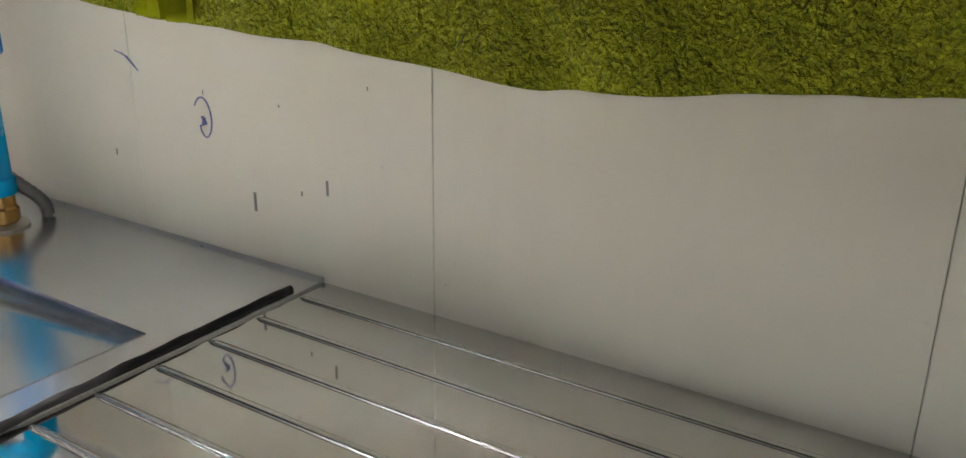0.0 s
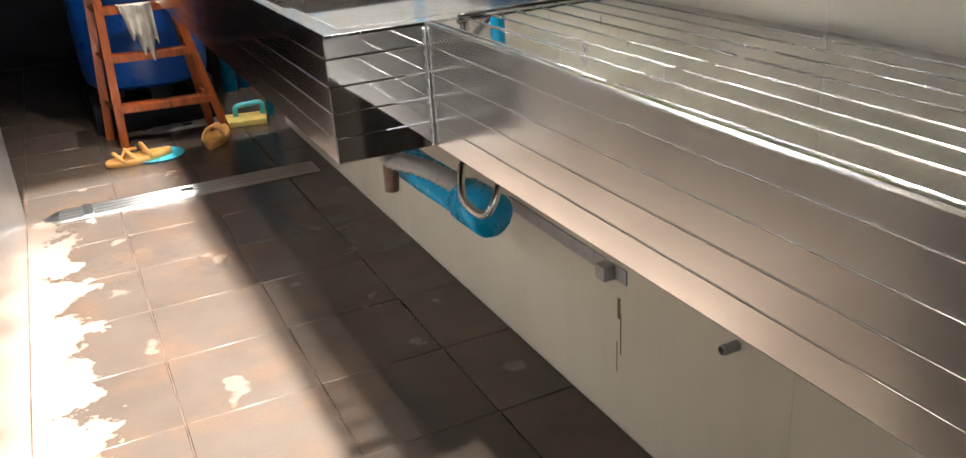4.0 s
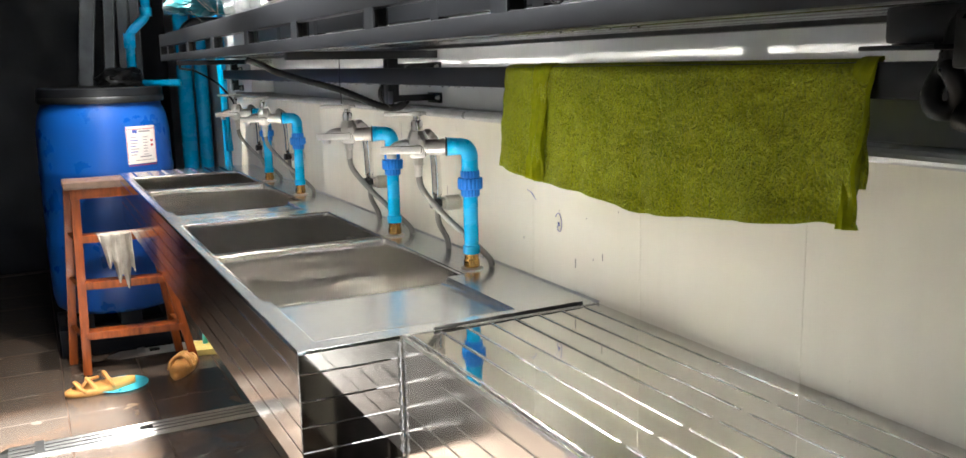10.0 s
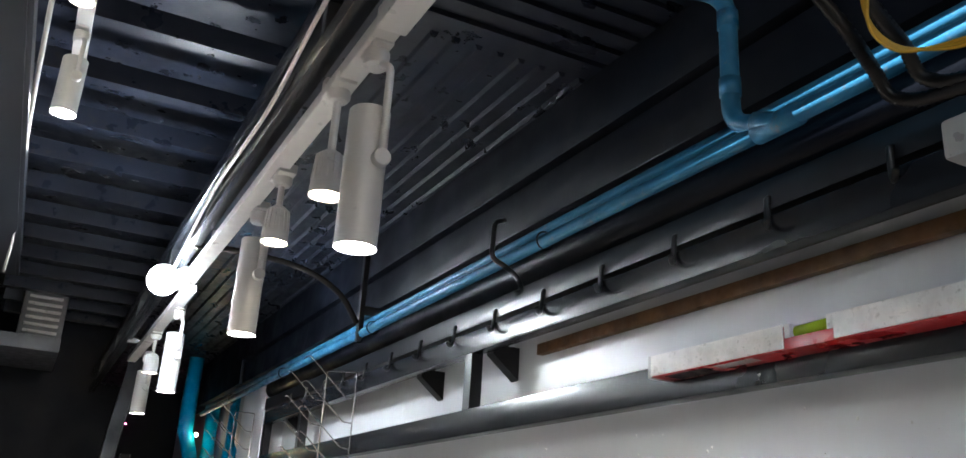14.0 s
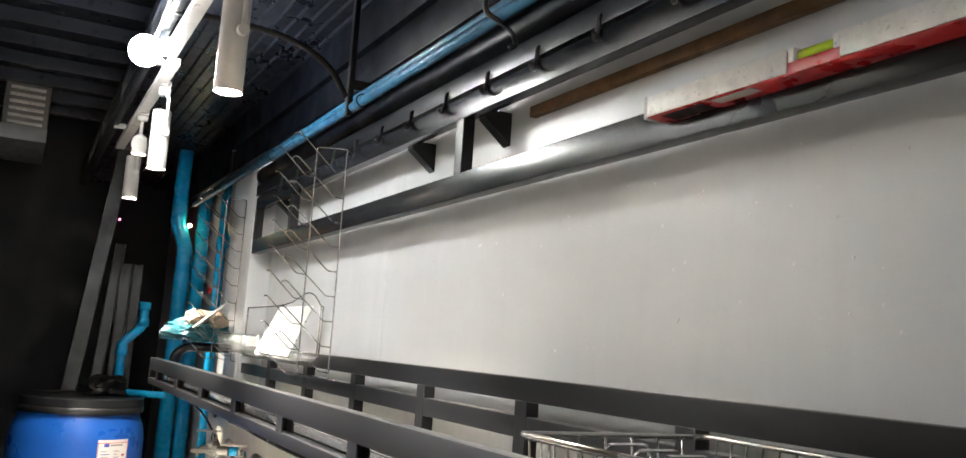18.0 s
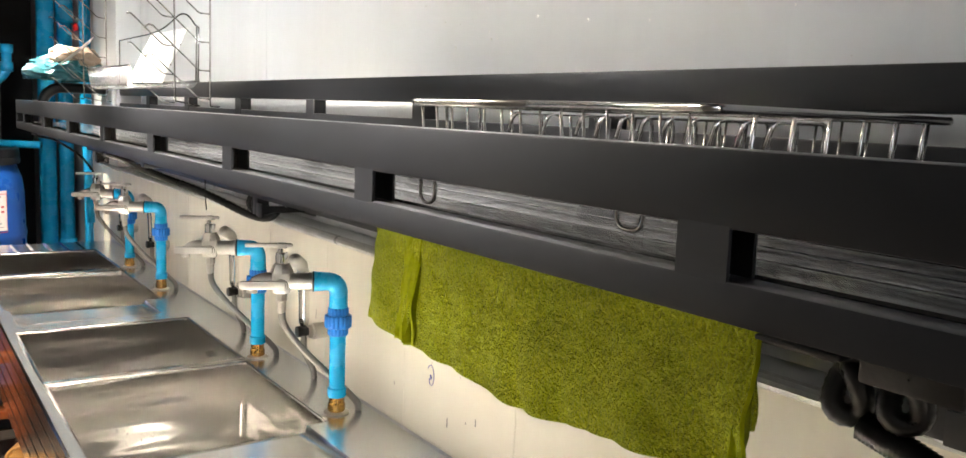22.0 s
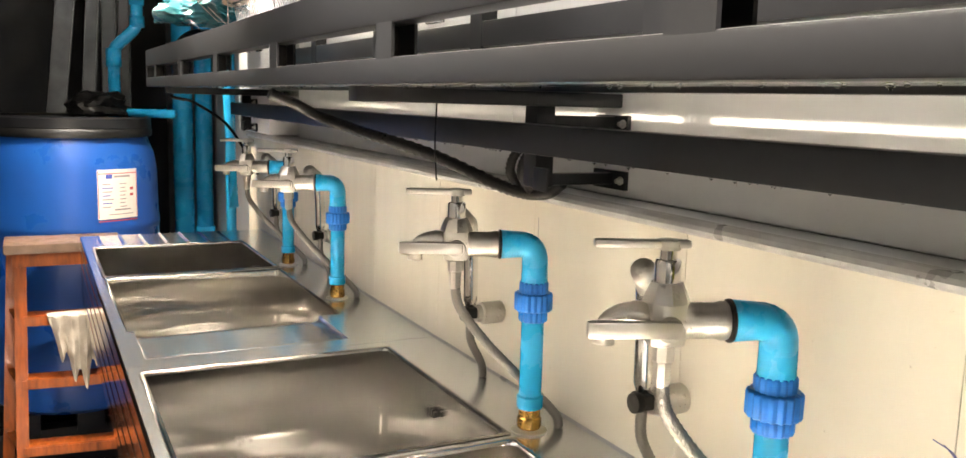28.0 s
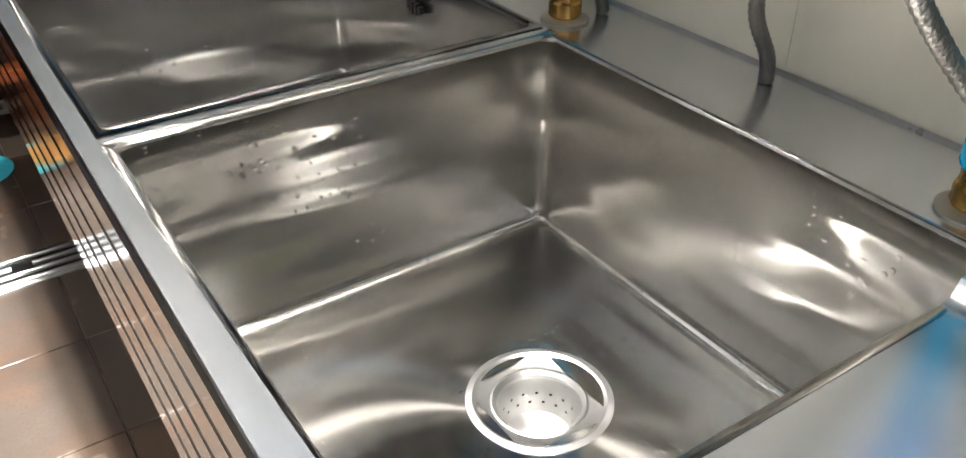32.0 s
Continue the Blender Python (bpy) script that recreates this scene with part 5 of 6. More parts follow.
def ribbed_lamp(x, y, z0, track):
    t = thing("spot_lamp", (x, y, z0), "small white ribbed track spotlight", "lamp", "lamps on the tracks")
    body = part("housing", lathe([(0.0235, z0 + 0.004), (0.025, z0), (0.0245, z0 + 0.012), (0.020, z0 + 0.062), (0.010, z0 + 0.070), (0.0005, z0 + 0.071)], (x, y, 0), seg=24), WHITE_METAL, t)
    for i in range(16):
        a = 2 * math.pi * i / 16
        part("fin", moved(box(-0.001, 0.001, -0.0015, 0.0035, 0, 0.040, 0.0005, 1), Matrix.Translation((x, y, z0 + 0.022)) @ Matrix.Rotation(a, 4, "Z") @ Matrix.Translation((0, 0.0215, 0)) @ Matrix.Rotation(radians(5), 4, "X")), WHITE_METAL, body)
    part("lens", lathe([(0.0005, z0 + 0.004), (0.0225, z0 + 0.004), (0.0225, z0 + 0.007), (0.0005, z0 + 0.007)], (x, y, 0), seg=20), SPOT_GLOW, body)
    part("neck", lathe([(0.006, z0 + 0.068), (0.006, track - 0.024), (0.014, track - 0.022), (0.018, track - 0.016), (0.018, track - 0.002)], (x, y, 0), seg=16), WHITE_METAL, t)
    part("adapter", box(x - 0.017, x + 0.017, y - 0.035, y + 0.035, track - 0.006, track + 0.012, 0.003), WHITE_METAL, t)
    return t


track_1 = thing("lamp_track", (-0.535, 1.2, 2.225), "white lamp track under the black truss", "lamp track")
part("track_bar", box(-0.552, -0.518, 0.37, 1.95, 2.225, 2.246, 0.002), WHITE_METAL, track_1)
part("feed_box", box(-0.556, -0.514, 0.30, 0.42, 2.219, 2.25, 0.003), WHITE_METAL, track_1)
for y in (0.7, 1.6):
    part("clamp", box(-0.54, -0.53, y, y + 0.02, 2.246, 2.285), WHITE_METAL, track_1)
part("feed_cable", tube(curve([(-0.535, 0.31, 2.24), (-0.53, 0.25, 2.29), (-0.54, 0.30, 2.36), (-0.58, 0.5, 2.36), (-0.585, 0.9, 2.30), (-0.583, 1.4, 2.315), (-0.58, 1.9, 2.26)], 8), 0.004, 6), WHITE_CABLE, track_1)
track_2 = thing("lamp_track", (-0.515, 2.7, 2.245), "white lamp track further along the truss", "lamp track")
part("track_bar", box(-0.532, -0.498, 2.02, 3.4, 2.225, 2.246, 0.002), WHITE_METAL, track_2)
for y in (2.2, 3.2):
    part("clamp", box(-0.52, -0.51, y, y + 0.02, 2.246, 2.285), WHITE_METAL, track_2)
    part("clamp_arm", box(-0.56, -0.52, y, y + 0.02, 2.27, 2.29), WHITE_METAL, track_2)
track_3 = thing("lamp_track", (-0.92, 1.5, 2.66), "white lamp track high on the other side", "lamp track")
part("track_bar", box(-0.937, -0.903, 0.9, 1.75, 2.665, 2.686, 0.002), WHITE_METAL, track_3)
for y in (1.14, 1.475):
    part("clamp", box(-0.93, -0.91, y, y + 0.02, 2.686, 2.702), WHITE_METAL, track_3)
solo("white_cable", tube(curve([(-0.96, 0.75, 2.69), (-0.965, 1.0, 2.51), (-0.978, 1.5, 2.38), (-0.992, 2.2, 2.365), (-1.02, 2.7, 2.355)], 8), 0.005, 6), WHITE_CABLE, "white mains cable along the beam", "cable")

WARM = (1.0, 0.91, 0.79)
COOL = (0.92, 0.96, 1.0)
for x, y, z0, z1, tr, watts in ((-0.531, 0.480, 1.940, 2.131, 2.225, 0.9), (-0.510, 1.220, 1.962, 2.160, 2.225, 1.5), (-0.500, 2.272, 1.972, 2.150, 2.225, 1.25), (-0.478, 3.172, 1.995, 2.160, 2.225, 0.6), (-0.920, 1.500, 2.452, 2.590, 2.665, 0.5)):
    cylinder_lamp(x, y, z0, z1, tr)
    track_light((x, y, z0 - 0.004), LAMP * watts, 97, WARM)
for x, y, z0, tr, w in ((-0.540, 0.615, 2.052, 2.225, 0.0), (-0.520, 1.000, 2.092, 2.225, 0.0), (-0.510, 2.70, 2.085, 2.225, 0.0), (-0.925, 1.200, 2.573, 2.665, 0.0)):
    ribbed_lamp(x, y, z0, tr)
    if w:
        track_light((x, y, z0 - 0.003), LAMP * w, 60, WARM)

bulb = thing("bulb_lamp", (-0.60, 1.937, 2.19), "bare glowing white bulb at the end of the track", "lamp")
part("globe", lathe([(0.0005, -0.042)] + [(0.042 * math.cos(a), 0.042 * math.sin(a)) for a in (radians(-80 + 16 * i) for i in range(11))] + [(0.0005, 0.042)], (-0.60, 1.937, 2.225), seg=20), BULB_GLOW, bulb)
part("holder", tube([(-0.575, 1.93, 2.235), (-0.535, 1.92, 2.245), (-0.535, 1.90, 2.246)], [0.018, 0.022, 0.02], 14), WHITE_METAL, bulb)
pd = bpy.data.lights.new("bulb_light", "POINT")
pd.energy, pd.shadow_soft_size, pd.color = BULB, 0.046, COOL
new("bulb_light", pd).location = (-0.60, 1.937, 2.225)

solo("conduit", tube(curve([(-0.56, 1.75, 2.285), (-0.42, 1.72, 2.28), (-0.28, 1.70, 2.26), (-0.18, 1.69, 2.21), (-0.12, 1.69, 2.135)], 16), 0.0085, 8, True, 0.1), RUBBER, "black corrugated conduit arching from the truss to the pipes", "conduit")

# ---- far end ----
DRX, DRY = -0.504, 3.900
drum = thing("drum", (DRX, DRY, 0.2), "blue 200 litre plastic drum with black lid and clamp ring", "drum")
shell = part("shell", lathe([(0.25, 0.20), (0.268, 0.215), (0.278, 0.26), (0.281, 0.35), (0.284, 0.50), (0.284, 0.515), (0.281, 0.53), (0.282, 0.80), (0.285, 0.815), (0.285, 0.83), (0.281, 0.85), (0.279, 1.00), (0.270, 1.06), (0.252, 1.105), (0.248, 1.125), (0.0005, 1.125)], (DRX, DRY, 0), seg=48), BLUE_DRUM, drum, "scuffed bright blue plastic shell")
part("clamp_ring", lathe([(0.250, 1.118), (0.262, 1.118), (0.266, 1.126), (0.266, 1.140), (0.262, 1.148), (0.250, 1.148)], (DRX, DRY, 0), seg=48), ALU, drum, "galvanised clamp ring")
part("lid", lathe([(0.262, 1.147), (0.264, 1.150), (0.262, 1.180), (0.252, 1.186), (0.245, 1.178), (0.0005, 1.176)], (DRX, DRY, 0), seg=48), BLACK, drum, "dirty black lid")


def on_drum(a0, a1, z0, z1, r=0.2835, n=8):
    bm = bmesh.new()
    lo, hi = [], []
    for i in range(n + 1):
        a = radians(a0 + (a1 - a0) * i / n)
        lo.append(bm.verts.new((DRX + r * math.sin(a), DRY - r * math.cos(a), z0)))
        hi.append(bm.verts.new((DRX + r * math.sin(a), DRY - r * math.cos(a), z1)))
    for i in range(n):
        bm.faces.new((lo[i], lo[i + 1], hi[i + 1], hi[i]))
    return smooth(bm)


label_card = part("label", on_drum(13, 42, 0.855, 1.018, 0.2842), PAPER, drum, "white printed label with a red border")
for a0, a1, z0, z1 in ((13.3, 13.8, 0.858, 1.015), (41.2, 41.7, 0.858, 1.015), (13.3, 41.7, 1.003, 1.006), (13.3, 41.7, 0.847, 0.850)):
    part("border", on_drum(a0, a1, z0, z1, 0.2847), INK_RED, label_card)
part("logo_bar", on_drum(18.5, 23, 0.988, 1.002, 0.2847), INK_BLUE, label_card)
part("title_bar", on_drum(24, 36, 0.991, 0.998, 0.2847), INK_GREY, label_card)
for i in range(7):
    z = 0.968 - 0.0125 * i
    part("text_bar", on_drum(16, 21.5 + (i * 5) % 3, z, z + 0.0035, 0.2847, 3), INK_BLUE if i % 2 else INK_GREY, label_card)
    part("text_bar", on_drum(28, 33 - (i * 3) % 2, z, z + 0.003, 0.2847, 3), INK_GREY, label_card)
for i in range(2):
    part("print_box", on_drum(35.8, 38.6, 0.948 - 0.020 * i, 0.957 - 0.020 * i, 0.2847, 3), INK_RED, label_card)
part("text_bar", on_drum(24, 36, 0.882, 0.887, 0.2847), INK_GREY, label_card)
part("text_bar", on_drum(20, 38, 0.868, 0.871, 0.2847), INK_GREY, label_card)

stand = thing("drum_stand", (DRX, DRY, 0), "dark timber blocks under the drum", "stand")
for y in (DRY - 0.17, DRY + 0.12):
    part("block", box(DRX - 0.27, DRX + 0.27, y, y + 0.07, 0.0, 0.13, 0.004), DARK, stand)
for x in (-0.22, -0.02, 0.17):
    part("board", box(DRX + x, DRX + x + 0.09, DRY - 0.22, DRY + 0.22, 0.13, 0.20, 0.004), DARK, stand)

steps = thing("step_stool", (-0.47, 3.5, 0), "worn orange-stained wooden step stool", "step stool")


def leg(a, b, w=0.034, d=0.030):
    a, b = Vector(a), Vector(b)
    bm = bmesh.new()
    lo = [bm.verts.new((a.x + sx * w / 2, a.y + sy * d / 2, a.z)) for sx, sy in ((-1, -1), (1, -1), (1, 1), (-1, 1))]
    hi = [bm.verts.new((b.x + sx * w / 2, b.y + sy * d / 2, b.z)) for sx, sy in ((-1, -1), (1, -1), (1, 1), (-1, 1))]
    for i in range(4):
        bm.faces.new((lo[i], lo[(i + 1) % 4], hi[(i + 1) % 4], hi[i]))
    bm.faces.new(lo[::-1])
    bm.faces.new(hi)
    bmesh.ops.bevel(bm, geom=bm.edges[:], offset=0.003, segments=2, affect="EDGES")
    return smooth(bm)


LA, LB = ((-0.690, 3.455, 0), (-0.668, 3.475, 0.79)), ((-0.262, 3.400, 0), (-0.430, 3.455, 0.79))
LC, LD = ((-0.735, 3.640, 0), (-0.690, 3.585, 0.79)), ((-0.300, 3.600, 0), (-0.405, 3.575, 0.79))
for a, b in (LA, LB, LC, LD):
    part("leg", leg(a, b), TIMBER, steps)


def on_leg(l, z):
    f = z / 0.79
    return Vector(l[0]) * (1 - f) + Vector(l[1]) * f


for z in (0.17, 0.382, 0.578):
    a, b, c, d = (on_leg(l, z) for l in (LA, LB, LC, LD))
    bm = bmesh.new()
    out = [(a.x, a.y - 0.018), (b.x, b.y - 0.018), (b.x, b.y + 0.055), (a.x, a.y + 0.055)]
    lo = [bm.verts.new((x, y, z - 0.018)) for x, y in out]
    hi = [bm.verts.new((x, y, z + 0.014)) for x, y in out]
    for i in range(4):
        bm.faces.new((lo[i], lo[(i + 1) % 4], hi[(i + 1) % 4], hi[i]))
    bm.faces.new(lo[::-1])
    bm.faces.new(hi)
    bmesh.ops.bevel(bm, geom=bm.edges[:], offset=0.003, segments=2, affect="EDGES")
    tread = part("tread", smooth(bm), TIMBER, steps, "worn step")
    part("side_rail", leg((a.x, a.y, z - 0.012), (c.x, c.y, z + 0.012), 0.02, 0.03), TIMBER, steps)
    part("side_rail", leg((b.x, b.y, z - 0.012), (d.x, d.y, z + 0.012), 0.02, 0.03), TIMBER, steps)
part("top", box(-0.712, -0.385, 3.425, 3.61, 0.786, 0.815, 0.005), TERRACOTTA, steps, "dark worn top board")
part("top_rail", box(-0.690, -0.410, 3.440, 3.460, 0.745, 0.788, 0.003), TIMBER, steps)


def hanging_rag():
    bm = bmesh.new()
    nu, nv = 20, 26
    rows = []
    for i in range(nu + 1):
        u = i / nu
        col = []
        for j in range(nv + 1):
            v = j / nv
            length = 0.215 - 0.10 * abs(u - 0.66) ** 1.2 * 2 + 0.03 * math.sin(u * 19)
            x = -0.606 + 0.132 * (u + 0.10 * v * (0.62 - u) * 2) + 0.012 * v
            fold = 0.014 * math.sin(u * 21 + v * 2) * (0.4 + v)
            if v < 0.15:
                y, z = 3.476 - 0.05 * v / 0.15, 0.5945 + 0.002 * math.sin(v / 0.15 * 3)
            else:
                y, z = 3.428 + fold - 0.008, 0.594 - (v - 0.15) / 0.85 * length
            col.append(bm.verts.new((x, y + 0.006 * noise.noise((u * 7, v * 7, 2)), z)))
        rows.append(col)
    for a, b in zip(rows, rows[1:]):
        for j in range(nv):
            bm.faces.new((a[j], a[j + 1], b[j + 1], b[j]))
    bmesh.ops.recalc_face_normals(bm, faces=bm.faces[:])
    bmesh.ops.solidify(bm, geom=bm.faces[:], thickness=0.003)
    return smooth(bm, 70)


solo("rag", hanging_rag(), CLOTH, "dirty grey rag hanging over a step of the stool", "rag")


def sandal(x, y, turn, z=0.0):
    t = thing("sandal", (x, y, z), "tan rubber strap sandal with a worn sole", "sandal", "pair of sandals")
    o = []
    for i in range(28):
        a = 2 * math.pi * i / 28
        w = 0.046 + 0.008 * math.cos(a) - 0.006 * math.cos(2 * a)
        o.append((0.135 * math.cos(a), w * math.sin(a) * (1 + 0.12 * math.cos(a))))
    bm = bmesh.new()
    rings = [[bm.verts.new((x + px * s, y + py * s, z + h + 0.008 * max(0, -px / 0.135) * (h > 0.01))) for px, py in o] for s, h in ((0.96, 0.0), (1, 0.004), (1, 0.020), (0.95, 0.024), (0.5, 0.021))]
    for u, v in zip(rings, rings[1:]):
        for j in range(28):
            bm.faces.new((u[j], u[(j + 1) % 28], v[(j + 1) % 28], v[j]))
    bm.faces.new(rings[0][::-1])
    bm.faces.new(rings[-1])
    part("sole", smooth(bm), SANDAL, t)
    for dx, h, s in ((0.065, 0.050, 1), (0.02, 0.058, 1), (-0.04, 0.070, 0.8)):
        path = [(x + dx + 0.03 * math.sin(a) * s, y + 0.046 * math.cos(a), z + 0.016 + (h - 0.016) * math.sin(a)) for a in (math.pi * i / 12 for i in range(13))]
        part("strap", tube(path, 0.0075, 8), SANDAL, t)
    part("strap", tube([(x + 0.08, y + 0.03, z + 0.03), (x + 0.05, y, z + 0.055), (x + 0.0, y - 0.035, z + 0.045)], 0.0065, 8), SANDAL, t)
    t.matrix_basis = pose(x, y, z, 0, 0, turn)
    return t


sandal(-0.655, 3.235, 190)
sandal(-0.330, 3.315, 70)
solo("plate", lathe([(0.0005, 0.002), (0.07, 0.002), (0.10, 0.008), (0.101, 0.010), (0.098, 0.010), (0.07, 0.004), (0.0005, 0.004)], (-0.575, 3.245, -0.002), seg=40), CYAN, "flat cyan plastic dish on the floor", "dish")

float_tool = thing("sponge_float", (-0.14, 3.52, 0), "yellow sponge float with a blue loop handle", "float")
part("pad", moved(box(-0.10, 0.10, -0.075, 0.075, 0, 0.028, 0.004), Matrix.Translation((-0.16, 3.53, 0)) @ Matrix.Rotation(radians(-12), 4, "Z")), YELLOW, float_tool)
part("handle", tube(bent([(-0.19, 3.56, 0.026), (-0.19, 3.56, 0.075), (-0.07, 3.535, 0.085), (-0.07, 3.535, 0.026)], 0.02), 0.012, 10), CYAN, float_tool, "cyan plastic handle")

for name, x0, x1, y0, y1, lab in (("floor_drain", -1.030, -0.060, 2.650, 2.778, "bright stainless slot drain across the floor"), ("floor_drain", -0.60, -0.20, 3.60, 3.70, "dark slotted drain cover by the stool")):
    g = thing(name, ((x0 + x1) / 2, (y0 + y1) / 2, 0), lab, "drain", "floor drains")
    c = (y0 + y1) / 2
    bm = bmesh.new()
    o = [(x0, c - 0.010), (x0 + 0.05, y0), (x1, y0), (x1, y1), (x0 + 0.05, y1), (x0, c + 0.010)]
    lo = [bm.verts.new((x, y, 0.0)) for x, y in o]
    hi = [bm.verts.new((x, y, 0.004)) for x, y in o]
    for i in range(6):
        bm.faces.new((lo[i], lo[(i + 1) % 6], hi[(i + 1) % 6], hi[i]))
    bm.faces.new(lo[::-1])
    bm.faces.new(hi)
    part("plate", smooth(bm), GRATE, g)
    for k in range(4):
        y = y0 + 0.018 + (y1 - y0 - 0.036) * k / 3
        part("bar", tube([(x0 + 0.05, y, 0.006), (x1 - 0.015, y, 0.006)], 0.0055, 8), GRATE, g)
    for k in range(3):
        y = y0 + 0.018 + (y1 - y0 - 0.036) * (k + 0.5) / 3
        part("slot", box(x0 + 0.06, x1 - 0.02, y - 0.006, y + 0.006, 0.004, 0.0052), RUBBER, g)
    part("lift_hole", box((x0 + x1) / 2 - 0.022, (x0 + x1) / 2 + 0.022, c - 0.016, c + 0.016, 0.004, 0.0125, 0.002), RUBBER, g)
    part("tie", box(x0 + 0.13, x0 + 0.16, y0 + 0.004, y1 - 0.004, 0.004, 0.0128, 0.002), GRATE, g)

# waste pipes under the near sink
waste = thing("waste_pipe", (-0.15, 1.3, 0.35), "blue plastic waste pipe and grey hose under the sink", "waste pipe")
part("pipe", tube([(-0.16, 1.80, 0.42), (-0.14, 1.35, 0.395), (-0.12, 1.06, 0.39)], 0.042, 18), BLUE_PIPE, waste)
part("end_socket", tube([(-0.125, 1.12, 0.394), (-0.12, 1.015, 0.392), (-0.119, 1.007, 0.392)], [0.050, 0.050, 0.044], 18), BLUE_PIPE, waste)
part("tee", tube([(-0.155, 1.62, 0.41), (-0.17, 1.62, 0.66)], 0.036, 16), BLUE_PIPE, waste)
part("grey_hose", tube(curve([(-0.272, 1.2125, 0.57), (-0.272, 1.22, 0.53), (-0.25, 1.25, 0.48), (-0.19, 1.18, 0.46), (-0.13, 1.12, 0.42)], 14), 0.021, 12, True, 0.08), GREY_TRIM, waste)
part("trap", lathe([(0.03, 0.56), (0.042, 0.57), (0.042, 0.60), (0.046, 0.605), (0.046, 0.62)], (-0.272, 1.2125, 0), seg=20), RUBBER, waste)
part("brown_plug", tube([(-0.21, 1.36, 0.45), (-0.215, 1.36, 0.36)], [0.02, 0.017], 12), TERRACOTTA, waste)
part("yellow_tag", box(-0.205, -0.175, 1.08, 1.10, 0.57, 0.66, 0.002), YELLOW, waste)
part("steel_hose", tube(curve([(-0.07, 1.04, 0.66), (-0.16, 1.02, 0.56), (-0.20, 0.98, 0.47), (-0.18, 0.92, 0.44), (-0.14, 0.93, 0.50), (-0.12, 1.0, 0.56), (-0.10, 1.05, 0.66)], 16), 0.0085, 8, True, 0.07), CHROME, waste)

# risers, standpipe and profiles behind the drum
risers = thing("riser_pipes", (-0.05, 4.2, 0), "thick blue plastic drain risers in the dark corner", "pipe")
part("riser", tube([(-0.085, 4.22, 0.0), (-0.085, 4.22, 1.92), (-0.13, 4.22, 2.05), (-0.13, 4.22, 2.42)], 0.038, 18), BLUE_PIPE, risers)
part("riser", tube([(0.002, 4.26, 0.0), (0.002, 4.26, 2.42)], 0.034, 18), BLUE_PIPE, risers)
for z in (0.62, 1.75):
    part("socket", tube([(0.002, 4.26, z), (0.002, 4.26, z + 0.11)], 0.041, 18), BLUE_PIPE, risers)
part("branch", tube(bent([(0.002, 4.25, 0.68), (-0.03, 4.17, 0.67), (-0.06, 4.10, 0.57), (-0.06, 4.08, 0.45)], 0.05), 0.032, 16), BLUE_PIPE, risers)
part("riser", tube(bent([(-0.05, 3.50, 2.11), (-0.05, 3.50, 1.32), (-0.03, 3.50, 0.9)], 0.03), 0.015, 14), BLUE_PIPE, risers)
part("riser", tube([(-0.02, 3.60, 2.42), (-0.02, 3.60, 0.0)], 0.017, 14), BLUE_PIPE, risers)
part("cap", lathe([(0.030, 1.88), (0.031, 1.89), (0.031, 1.93), (0.020, 1.955), (0.017, 1.96)], (-0.02, 3.60, 0), seg=18), BLUE_PIPE, risers)
part("valve_knob", lathe([(0.012, 0), (0.016, 0.004), (0.016, 0.014), (0.010, 0.018)], (-0.067, 3.50, 1.68), "-x", 14), RED, risers, "red valve knob")

stand_pipe = thing("standpipe", (-0.34, 4.08, 1.176), "blue plastic overflow pipe standing on the drum lid", "pipe")
part("pipe", tube(bent([(-0.345, 4.06, 1.176), (-0.345, 4.06, 1.425), (-0.262, 4.06, 1.505), (-0.262, 4.06, 1.62)], 0.03), 0.021, 14), BLUE_PIPE, stand_pipe)
for a, b in (((-0.345, 4.06, 1.176), (-0.345, 4.06, 1.215)), ((-0.262, 4.06, 1.585), (-0.262, 4.06, 1.622)), ((-0.345, 4.06, 1.36), (-0.345, 4.06, 1.425)), ((-0.262, 4.06, 1.505), (-0.262, 4.06, 1.545))):
    part("socket", tube([a, b], 0.0265, 14), BLUE_PIPE, stand_pipe)
part("side_branch", tube([(-0.345, 4.03, 1.195), (-0.22, 3.92, 1.195), (-0.16, 3.88, 1.195)], 0.016, 12), BLUE_PIPE, stand_pipe)

for x0, x1, y, h, w in ((-0.66, -0.40, 4.36, 2.42, 0.07), (-0.50, -0.37, 4.34, 1.92, 0.05), (-0.36, -0.33, 4.33, 1.82, 0.055), (-0.30, -0.275, 4.33, 1.82, 0.045)):
    c = (x0 + x1) / 2
    prof = [(-w / 2, 0), (w / 2, 0), (w / 2, 0.03), (w / 2 - 0.004, 0.03), (w / 2 - 0.004, 0.004), (-w / 2 + 0.004, 0.004), (-w / 2 + 0.004, 0.03), (-w / 2, 0.03)]
    bm = bmesh.new()
    lo = [bm.verts.new((x0 + a, y - b, 0.0)) for a, b in prof]
    hi = [bm.verts.new((x1 + a, y + 0.08 - b, h)) for a, b in prof]
    for i in range(8):
        bm.faces.new((lo[i], lo[(i + 1) % 8], hi[(i + 1) % 8], hi[i]))
    bm.faces.new(lo[::-1])
    bm.faces.new(hi)
    bmesh.ops.recalc_face_normals(bm, faces=bm.faces[:])
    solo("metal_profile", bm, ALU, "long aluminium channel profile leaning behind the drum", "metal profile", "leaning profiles")
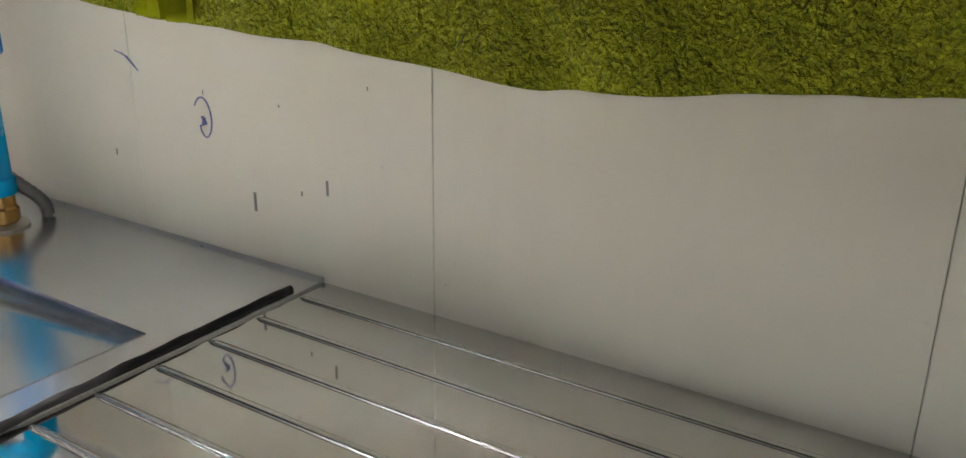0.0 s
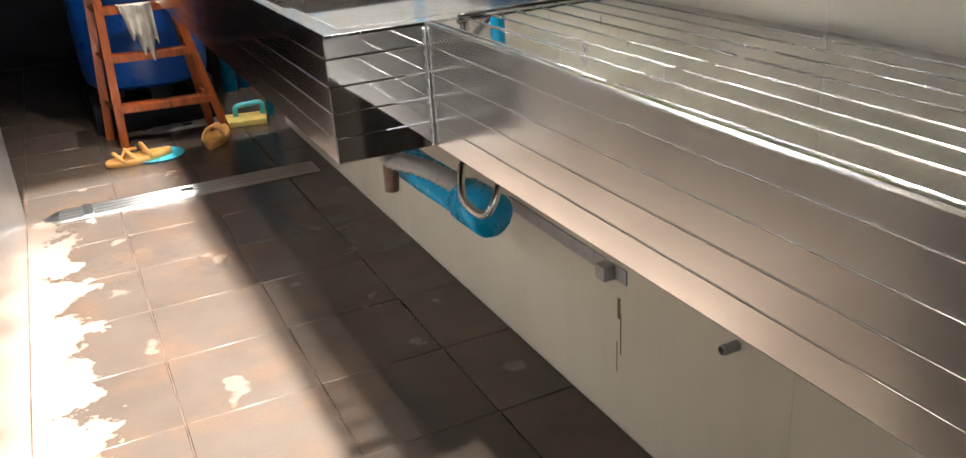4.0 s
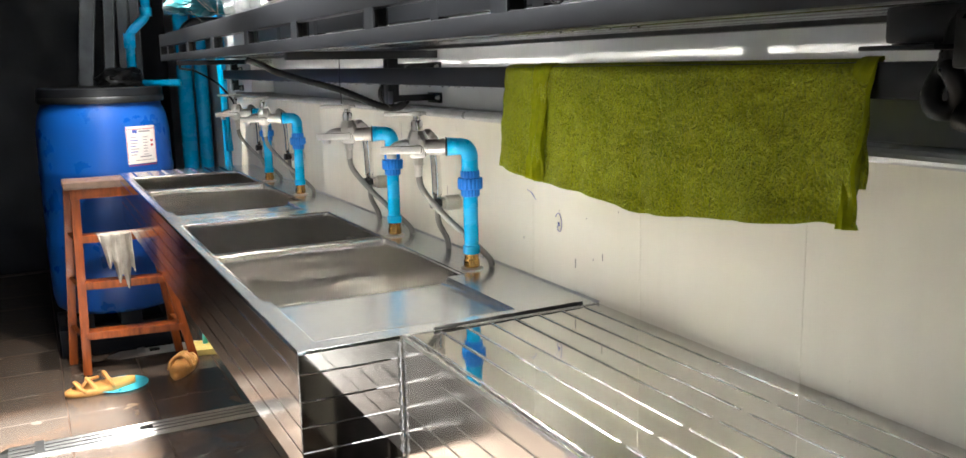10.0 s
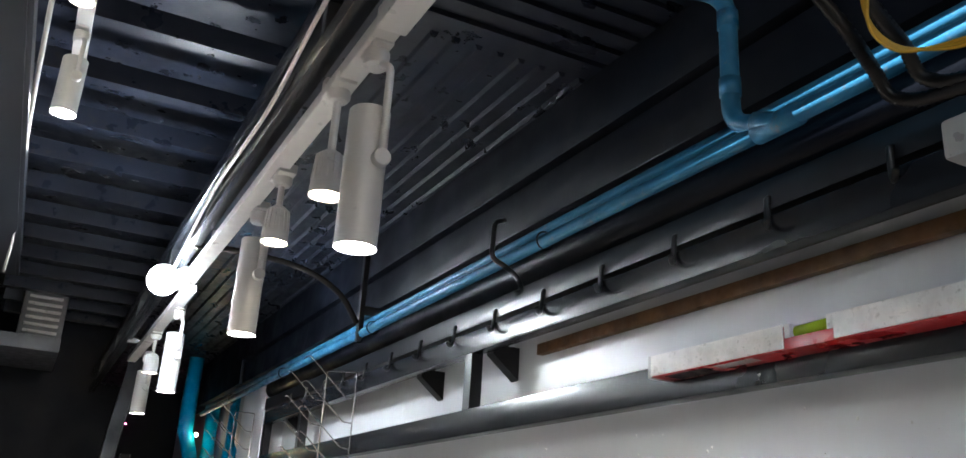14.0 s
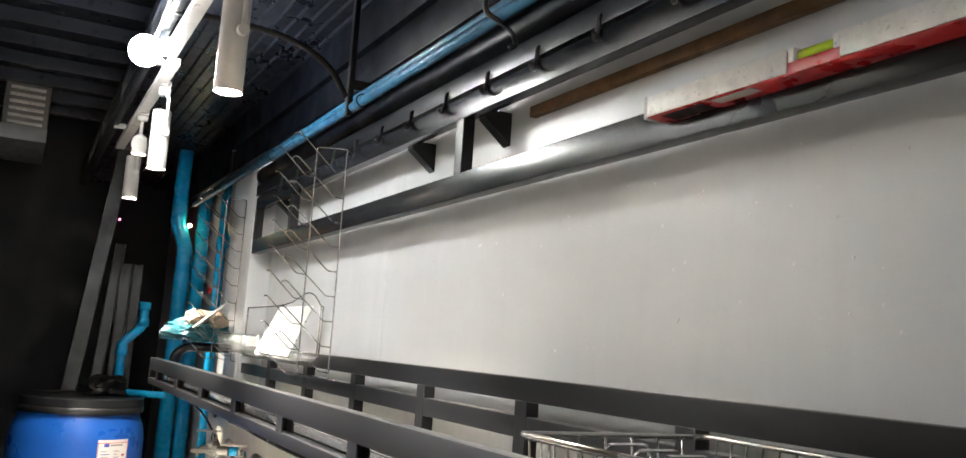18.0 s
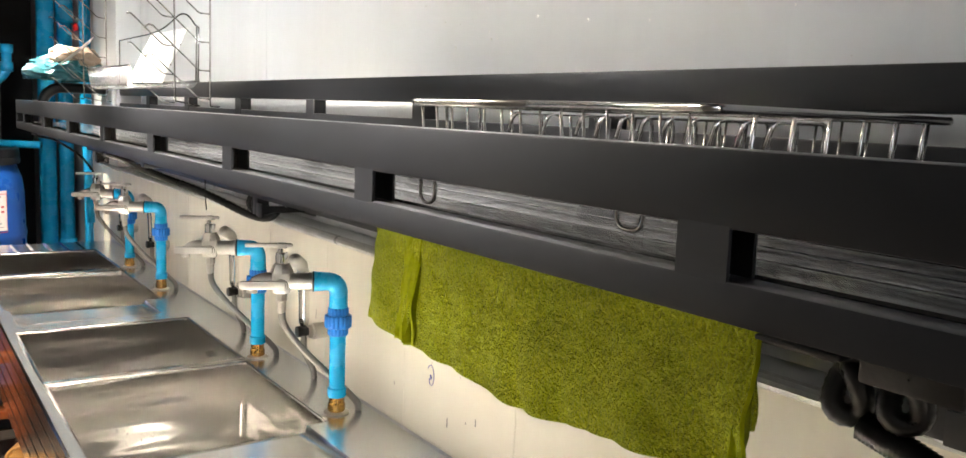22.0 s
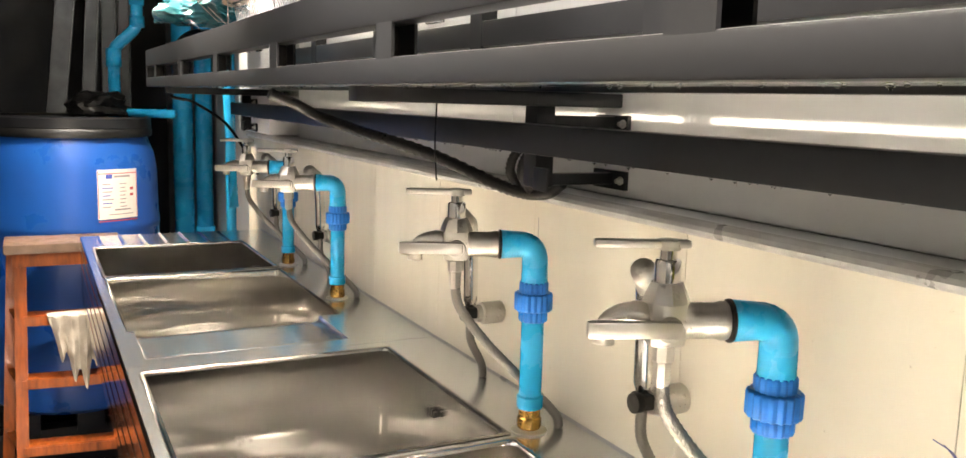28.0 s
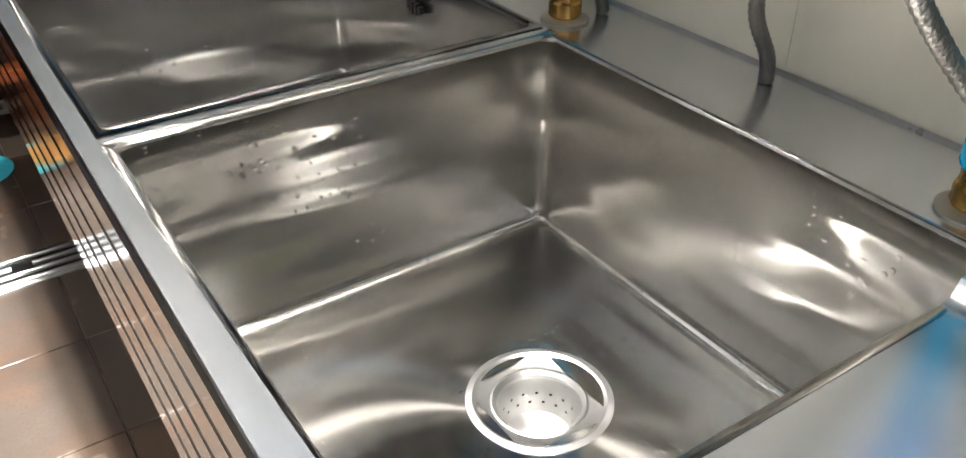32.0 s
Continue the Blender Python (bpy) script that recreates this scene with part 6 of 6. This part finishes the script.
solo("black_sack", crumpled((-0.40, 4.02, 1.177), (0.10, 0.07, 0.05), 6.3), RUBBER, "crumpled black plastic on the drum lid", "bag")

solo("cable", tube(curve([(-0.245, 3.21, 1.287), (-0.26, 3.20, 1.262), (-0.235, 3.20, 1.255), (-0.20, 3.18, 1.245), (-0.13, 3.10, 1.19), (-0.085, 3.0, 1.10), (-0.075, 2.95, 1.06)], 14), 0.0045, 7), RUBBER, "thin black cable hanging from the shelf end", "cable")

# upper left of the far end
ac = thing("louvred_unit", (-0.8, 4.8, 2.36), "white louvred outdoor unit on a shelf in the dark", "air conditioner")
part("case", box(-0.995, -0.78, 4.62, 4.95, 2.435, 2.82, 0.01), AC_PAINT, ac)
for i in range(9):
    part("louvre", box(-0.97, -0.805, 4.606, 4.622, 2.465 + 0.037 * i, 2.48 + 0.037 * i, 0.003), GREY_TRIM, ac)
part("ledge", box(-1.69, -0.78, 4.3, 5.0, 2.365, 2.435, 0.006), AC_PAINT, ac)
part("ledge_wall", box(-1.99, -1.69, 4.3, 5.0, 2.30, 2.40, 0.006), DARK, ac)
nightlight = solo("indicator_lamp", lathe([(0.0005, -0.011), (0.008, -0.006), (0.010, 0), (0.008, 0.006), (0.0005, 0.011)], (-0.08, 4.172, 2.03), seg=14), WARM_GLOW, "small warm glowing indicator bulb by the pipes", "lamp")
solo("indicator_lamp", lathe([(0.0005, -0.006), (0.006, 0), (0.0005, 0.006)], (-0.27, 5.79, 2.2), seg=10), RED_GLOW, "tiny red standby light on the dark wall", "lamp")

# ---- hanging and clinging water drops ----
def drops(places, r):
    bm = bmesh.new()
    for p in places:
        k = r * random.uniform(0.6, 1.3)
        bmesh.ops.create_icosphere(bm, subdivisions=1, radius=k, matrix=Matrix.Translation(p) @ Matrix.Diagonal((1, 1, 1.25, 1)))
    return smooth(bm, 80)


random.seed(21)
WATER = glass("water_drop")
wall_drops = part("water_beading", drops([(0.0547, random.uniform(-0.1, 1.5), random.triangular(1.47, 1.80, 1.75)) for i in range(110)], 0.0011), WATER, wall_e, "clinging water drops")
tagged(wall_drops, "clinging water drops", "", "", "stuff")
rail_drops = part("water_beading", drops([(random.uniform(-0.312, -0.294), random.uniform(0.2, 3.1), 1.2862) for i in range(120)], 0.0017), WATER, shelf, "water drops hanging under the rail")
tagged(rail_drops, "water drops hanging under the rail", "", "", "stuff")
bar_drops = part("water_beading", drops([(random.uniform(-0.095, -0.076), random.uniform(0.86, 3.1), 1.2132) for i in range(110)], 0.0017), WATER, rail, "water drops hanging under the rail")
tagged(bar_drops, "water drops hanging under the rail", "", "", "stuff")
for a, b, n in ((1.000, 1.425, 150), (2.115, 2.590, 150)):
    places = [(random.uniform(-0.47, -0.13), b - 0.0035 - 0.004 * f, 0.85 - 0.17 * f) for f in (random.triangular(0.02, 0.85, 0.4) for i in range(n))]
    ob = part("water_beading", drops(places, 0.0016), WATER, sink_near if a < 1.5 else sink_far, "water drops on the bowl wall")
    tagged(ob, "water drops on the bowl wall", "", "", "stuff")

# ---- floor tiles ----
random.seed(7)
COLS = ((-1.085, -0.785), (-0.785, -0.485), (-0.485, -0.185), (-0.185, 0.0))
FAR_COLS = ((-1.985, -1.685), (-1.685, -1.385), (-1.385, -1.085))
tile_mesh = {}


def tile(x0, x1, y0):
    w = round(x1 - x0, 3)
    if w not in tile_mesh:
        bm = box(-w / 2 + 0.0016, w / 2 - 0.0016, -0.1484, 0.1484, -0.008, 0.0, 0.0014, 1)
        me = bpy.data.meshes.new("floor_tile")
        bm.to_mesh(me)
        bm.free()
        me.materials.append(TILE)
        tile_mesh[w] = me
    ob = new("floor_tile", tile_mesh[w])
    ob.location = ((x0 + x1) / 2, y0 + 0.15, random.uniform(-0.0008, 0.0))
    ob.rotation_euler = (random.uniform(-0.002, 0.002), random.uniform(-0.002, 0.002), 0)
    ob.parent = floor


for j in range(-5, 19):
    for x0, x1 in COLS:
        tile(x0, x1, 0.3 * j)
for j in range(10, 19):
    for x0, x1 in FAR_COLS:
        tile(x0, x1, 0.3 * j)


# ---- drops on the white panels ----
drops_rng = random.Random(77)
drops_bm = bmesh.new()
for k in range(90):
    r = drops_rng.uniform(0.0011, 0.0024)
    at = Vector((0.0545, drops_rng.uniform(-0.25, 1.25), drops_rng.uniform(1.50, 1.80)))
    made = bmesh.ops.create_icosphere(drops_bm, subdivisions=1, radius=r)
    for v in made["verts"]:
        v.co = Vector((v.co.x * 0.6, v.co.y, v.co.z * 1.35)) + at
tagged(part("water_drops", smooth(drops_bm, 60), PRINT_WHITE, None), "small water drops clinging to the white wall panel", "water drops", "", "stuff")
